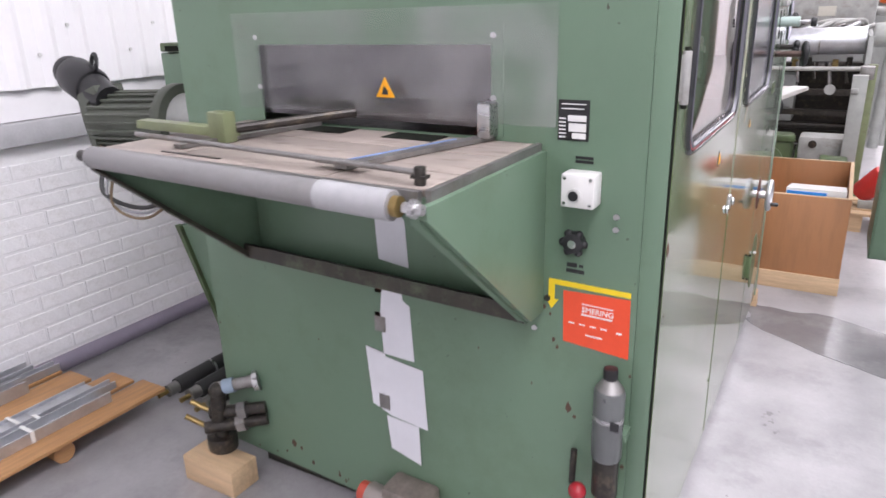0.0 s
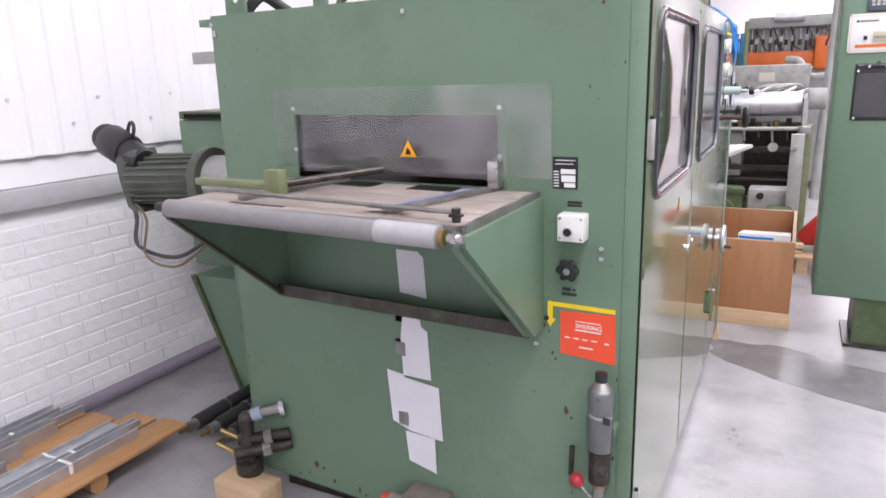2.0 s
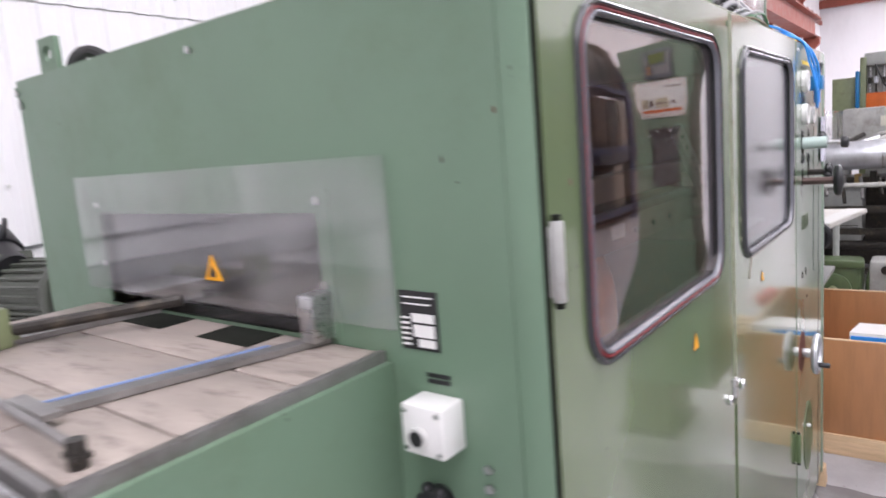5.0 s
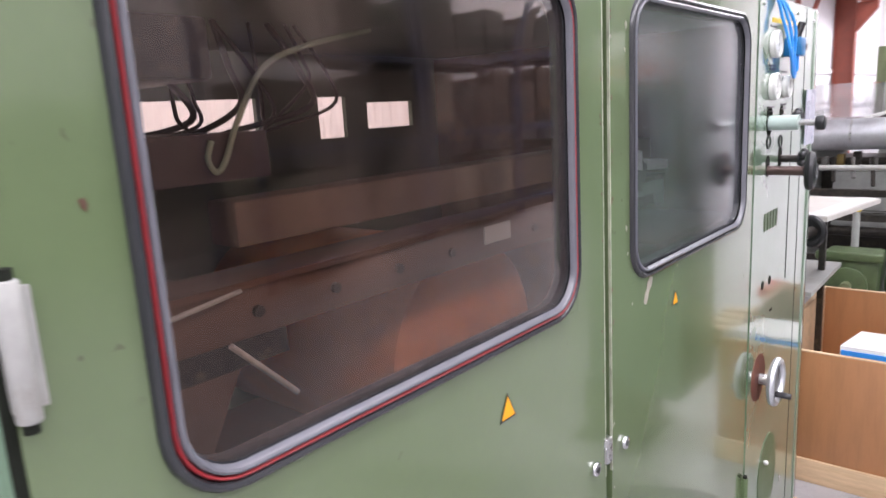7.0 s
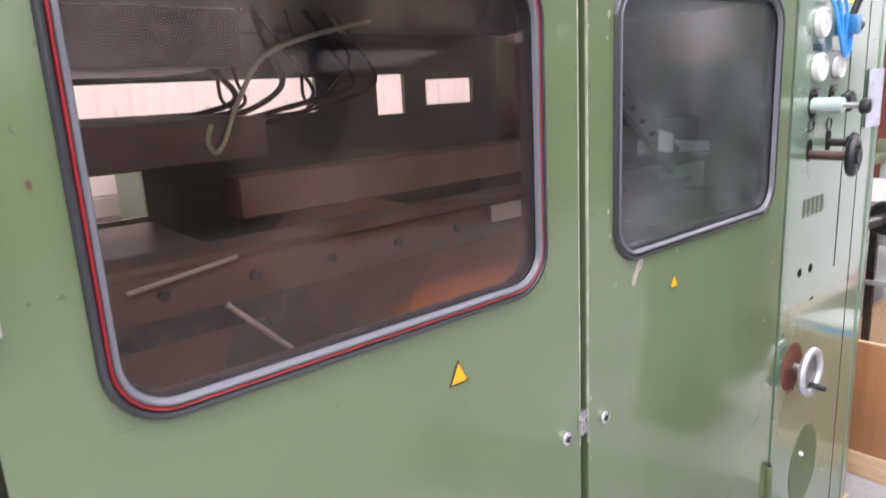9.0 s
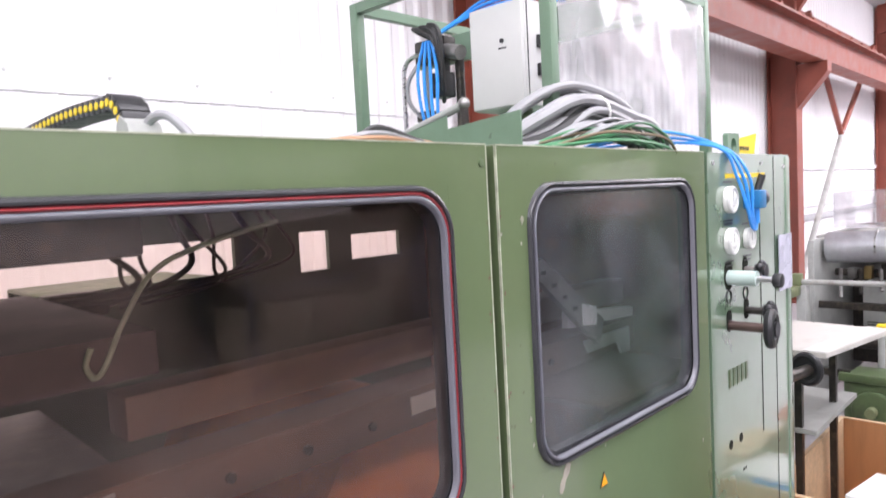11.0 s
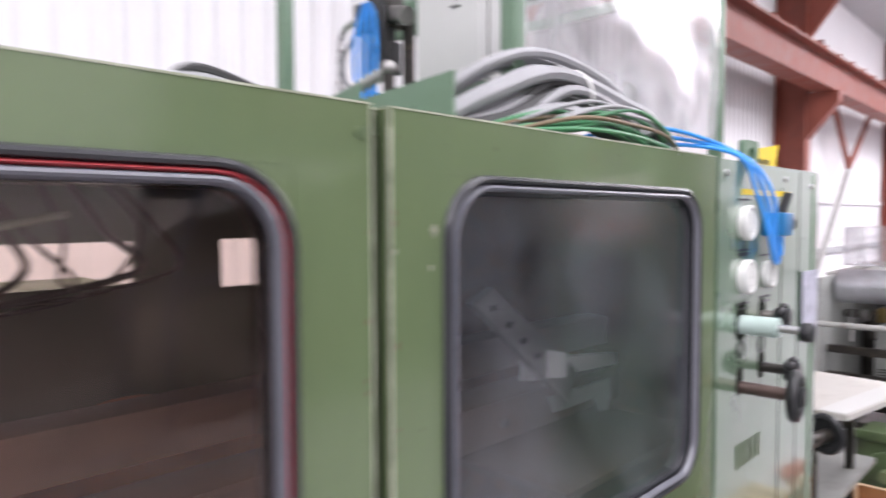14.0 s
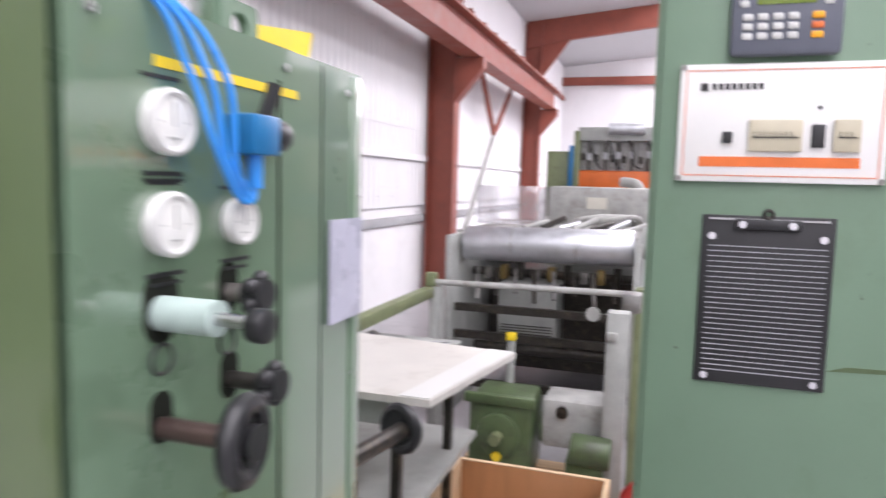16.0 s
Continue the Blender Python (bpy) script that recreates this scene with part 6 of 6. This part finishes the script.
for k in range(8):
    x = -0.98 + 0.13 * k
    part("nip_lever", rod((x, 7.30, 1.06), (x + 0.03, 7.18, 0.86 + 0.03 * (k % 3)), 0.014, seg=8), (STEEL_DULL, BLACK_OIL)[k % 2], lam)
for z in (0.30, 0.62, 0.80):
    part("frame_rail", box(-1.06, 0.07, 7.02, 7.06, z, z + 0.05), BLACK_OIL, lam)
part("dial", rod((-0.16, 7.015, 0.85), (-0.16, 7.0, 0.85), 0.045, seg=20), PALE_DIRTY, lam)
part("yellow_cap", box(-0.55, -0.50, 6.3, 6.35, 0.80, 0.84, 0.006), YELLOW, lam)
part("cap_post", rod((-0.525, 6.325, 0.0), (-0.525, 6.325, 0.80), 0.022, seg=10), GREY_M, lam)
part("feed_deck", box(-1.2, 0.08, 7.5, 9.2, 1.28, 1.30), PALE_DIRTY, lam)
for k in range(7):
    x = -0.75 + 0.12 * k
    part("deck_lever", rod((x, 7.7 + 0.1 * (k % 3), 1.32), (x + 0.14, 7.95, 1.36 + 0.03 * (k % 2)), 0.022, seg=8), (PALE_DIRTY, BLACK_OIL, ZINC)[k % 3], lam)
part("side_tray", box(-1.30, -0.78, 8.4, 9.2, 1.30, 1.62, 0.004), FOIL, lam, "clear plastic side guard")
part("white_hood", box(-0.75, 0.12, 8.8, 9.4, 1.30, 1.63, 0.03), PALE_DIRTY, lam, "pale grey rounded hood")
part("hood_knob", box(-0.42, -0.25, 8.79, 8.8, 1.44, 1.54), mat("faded_cream", (0.6, 0.58, 0.5), 0.5), lam)
for k in range(3):
    part("feed_hose", tube([(0.05, 8.7, 1.30), (0.02 - 0.08 * k, 8.3, 1.40), (-0.18 - 0.1 * k, 8.1, 1.38), (-0.3 - 0.1 * k, 8.2, 1.31)], 0.02), PALE_DIRTY, lam)
part("vent_bend", tube([(-0.15, 9.0, 1.68), (-0.02, 8.95, 1.66), (0.05, 8.9, 1.55), (0.12, 8.9, 1.48), (0.30, 8.9, 1.48)], 0.045, seg=12), PALE_DIRTY, lam)
part("side_motor", rod((0.10, 7.1, 1.30), (0.26, 7.1, 1.30), 0.10, seg=20, bevel=0.02), GREY_M, lam, "grey side motor")
for k in range(3):
    part("riser_pipe", rod((0.24 + 0.07 * k, 7.4 + 0.15 * k, 0.3), (0.30 + 0.09 * k, 7.4 + 0.15 * k, 2.6), 0.045 - 0.01 * k, seg=14), GREY_M, lam)

up = thing("printing_unit", (-0.25, 10, 0), "orange and olive printing unit with a row of spindles", "machine")
part("orange_beam", box(-0.66, 0.25, 10.0, 10.35, 1.60, 1.80, 0.02), ORANGE_P, up, "orange cross beam")
part("orange_cheek", box(0.14, 0.34, 9.9, 10.3, 1.55, 1.98, 0.05), ORANGE_P, up)
part("side_frame", box(-0.70, -0.64, 9.95, 10.4, 0.0, 2.2, 0.006), OLIVE, up)
part("side_frame", box(0.34, 0.40, 9.95, 10.4, 0.0, 2.2, 0.006), OLIVE, up)
part("head_beam", box(-0.66, 0.36, 9.98, 10.3, 2.10, 2.24, 0.01), GREY_M, up)
part("head_roller", rod((-0.35, 9.95, 2.22), (0.0, 9.95, 2.22), 0.06, seg=18), ZINC, up)
part("back_plate", box(-0.64, 0.34, 10.10, 10.13, 1.80, 2.10), GREY_M, up)
for k in range(14):
    x = -0.60 + 0.07 * k + 0.015 * math.sin(5.0 * k)
    part("spindle", rod((x, 10.0, 1.80), (x, 10.0, 2.08), 0.012, seg=10), (STEEL, BLACK_OIL)[k % 2], up)
    part("spindle_nut", rod((x, 9.98, 1.90 + 0.03 * math.sin(3.0 * k)), (x, 9.98, 1.97 + 0.03 * math.sin(3.0 * k)), 0.022, seg=8), (BLACK_OIL, ZINC)[k % 2], up)
for k in range(5):
    part("ink_cable", tube([(-0.55 + 0.2 * k, 9.95, 2.1), (-0.5 + 0.2 * k, 9.88, 1.98), (-0.45 + 0.18 * k, 9.9, 1.86), (-0.42 + 0.2 * k, 9.95, 1.82)], 0.010), CABLE_BLACK, up)
part("bed", box(-0.64, 0.34, 10.0, 11.5, 0.1, 1.58), GREY_M, up)
cbx = thing("olive_cabinet", (-0.85, 10, 0), "olive sheet steel cabinet with a blue hose reel", "cabinet")
part("cabinet_body", box(-0.98, -0.74, 10.0, 10.3, 1.30, 1.99, 0.005), OLIVE, cbx)
part("cabinet_stand", box(-0.92, -0.80, 10.05, 10.25, 0.0, 1.30), GREY_M, cbx)
part("blue_unit", box(-0.74, -0.70, 9.9, 10.1, 1.6, 2.05, 0.01), BLUE_DARK, cbx)

gm = thing("gear_unit", (-0.45, 6.0, 0), "olive green gear unit on timber skids", "gear unit")
part("gear_case", box(-0.66, -0.34, 5.98, 6.30, 0.16, 0.58, 0.03), GREEN_DARK, gm)
part("bearing_cover", rod((-0.50, 5.98, 0.40), (-0.50, 5.94, 0.40), 0.11, seg=28, bevel=0.01), GREEN_DARK, gm)
part("shaft_end", rod((-0.50, 5.94, 0.40), (-0.50, 5.88, 0.40), 0.03, seg=14), OLIVE, gm)
part("case_rib", box(-0.68, -0.32, 5.96, 6.0, 0.55, 0.60, 0.008), GREEN_DARK, gm)
part("oil_plug", rod((-0.50, 5.95, 0.30), (-0.50, 5.93, 0.30), 0.025, seg=10), YELLOW, gm)
part("gear_case", box(-0.16, 0.02, 5.9, 6.2, 0.14, 0.36, 0.02), GREEN_DARK, gm)
part("white_case", box(-0.30, 0.03, 6.05, 6.3, 0.34, 0.585, 0.02), PALE_DIRTY, gm)
part("case_port", rod((-0.20, 6.05, 0.53), (-0.20, 6.03, 0.53), 0.03, seg=14), BLACK_OIL, gm)
part("side_motor", rod((-0.32, 6.15, 0.42), (0.03, 6.15, 0.40), 0.09, seg=20, bevel=0.02), GREEN_DARK, gm)
part("lower_motor", rod((-0.14, 5.93, 0.40), (0.05, 5.93, 0.39), 0.075, seg=20, bevel=0.015), GREEN_DARK, gm)
part("skid_timber", box(-0.75, 0.08, 5.9, 6.0, 0.0, 0.15, 0.004), WOOD, gm)
part("skid_timber", box(-0.75, 0.08, 6.25, 6.35, 0.0, 0.15, 0.004), WOOD, gm)
mpl = thing("timber_pallet", (0.15, 5.9, 0), "grey weathered timber pallet with a red fitting", "pallet")
for k in range(4):
    part("deck_board", box(0.10, 0.62, 5.55 + 0.14 * k, 5.65 + 0.14 * k, 0.12, 0.14, 0.002), WOOD, mpl)
for x in (0.12, 0.35, 0.55):
    part("pallet_block", box(x, x + 0.08, 5.56, 6.05, 0.0, 0.119), WOOD, mpl)
part("red_fitting", rod((0.16, 5.8, 0.22), (0.30, 5.75, 0.40), 0.08, seg=18, bevel=0.02), mat("red_machine_paint", (0.55, 0.03, 0.025), 0.4), mpl, "red painted motor fitting")
part("fitting_foot", box(0.16, 0.34, 5.7, 5.85, 0.14, 0.20, 0.006), GREY_M, mpl)

# ---- pallet racking across the aisle, out of direct view, added to darken the door panes' reflections ----
RACK_BLUE = mat("dark_blue_rack_paint", (0.03, 0.05, 0.12), 0.5, vary=0.15)
STORED = [mat("dark_stored_carton", (0.09, 0.07, 0.055), 0.7, vary=0.25), mat("grey_stored_machine", (0.06, 0.065, 0.06), 0.6, vary=0.25), mat("pale_stored_carton", (0.32, 0.28, 0.23), 0.7, vary=0.2)]
rk_rng = random.Random(5)
for b in range(4):
    y0 = 4.6 + 2.75 * b
    rk = thing("pallet_rack", (4.9, y0 + 1.3, 0.0), "dark steel pallet rack full of stored boxes across the aisle", "rack", "pallet racks")
    for x in (4.4, 5.4):
        for y in (y0, y0 + 2.6):
            part("upright", box(x - 0.04, x + 0.04, y, y + 0.08, 0.0, 3.4, 0.003), RACK_BLUE, rk)
    for z in (0.15, 1.25, 2.35):
        for x in (4.4, 5.4):
            part("beam", box(x - 0.025, x + 0.025, y0 + 0.08, y0 + 2.6, z, z + 0.10, 0.003), RACK_BLUE, rk)
        part("shelf", box(4.38, 5.42, y0 + 0.08, y0 + 2.6, z + 0.102, z + 0.12), STORED[1], rk)
        y = y0 + 0.12
        while y < y0 + 2.3:
            w = rk_rng.uniform(0.45, 0.85)
            box_thing = thing("stored_box", (4.9, y, z + 0.121), "dark stored crate on the rack", "crate", "crates on the racks")
            part("crate_body", box(4.42 + rk_rng.uniform(0, 0.08), 5.3, y, min(y + w, y0 + 2.55), z + 0.121, z + rk_rng.uniform(0.7, 0.98), 0.01), STORED[rk_rng.choice((0, 0, 1, 1, 1, 2))], box_thing)
            y += w + 0.05

# ---- brickwork and wall fixings ----
bw, bh = 0.215, 0.065
bm = box(-0.006, 0.005, -bw / 2, bw / 2, -bh / 2, bh / 2)
bmesh.ops.bevel(bm, geom=[e for e in bm.edges if e.verts[0].co.x > 0 and e.verts[1].co.x > 0], offset=0.0025, segments=1, affect="EDGES")
brick0 = part("brick", bm, BRICK, None, smooth=False)
first, rest = None, []
rng = random.Random(9)
for j in range(14):
    z = 0.040 + 0.0765 * j
    k = 0
    y = -1.0 + (0.1125 if j % 2 else 0.0)
    while y < 6.0:
        place = (WX - 0.0170 + rng.uniform(-0.0006, 0.0006), y + rng.uniform(-0.002, 0.002), z)
        if 0.55 < y < 2.95 and z < 1.03:
            if first is None:
                first = brick0
                brick0.parent = wall_low
                brick0.location = place
            else:
                same_mesh("brick", brick0, wall_low, place)
        elif z < 1.03:
            rest.append(place)
        y += 0.225
verts, faces = [], []
for p in rest:
    n = len(verts)
    for dx in (0.0, 0.005):
        s = 0.003 if dx else 0.0
        for dy, dz in ((-bw / 2 + s, -bh / 2 + s), (bw / 2 - s, -bh / 2 + s), (bw / 2 - s, bh / 2 - s), (-bw / 2 + s, bh / 2 - s)):
            verts.append((p[0] + dx, p[1] + dy, p[2] + dz))
    faces += [(n + 4, n + 5, n + 6, n + 7), (n, n + 1, n + 5, n + 4), (n + 1, n + 2, n + 6, n + 5), (n + 2, n + 3, n + 7, n + 6), (n + 3, n, n + 4, n + 7)]
me = bpy.data.meshes.new("brickwork")
me.from_pydata(verts, [], faces)
me.materials.append(BRICK)
rest_ob = new("brickwork", me)
rest_ob.parent = wall_low
tagged(rest_ob, "white painted brick courses", kind="stuff")
scr = part("sheet_fixing", rod((WX + 0.012, 0, 0), (WX + 0.020, 0, 0), 0.008, seg=8), GREY_BOX, cladding)
scr.location = (0, 0.61, 1.56)
for z, host, off in ((1.56, cladding, 0.0), (1.44, cladding, 0.0), (2.42, cladding_top, 0.008), (3.4, cladding_top, 0.008)):
    for i in range(24):
        if z == 1.56 and i == 0:
            continue
        same_mesh("sheet_fixing", scr, host, (off, 0.61 + 0.45 * i - (0.15 if z == 1.44 else 0), z))
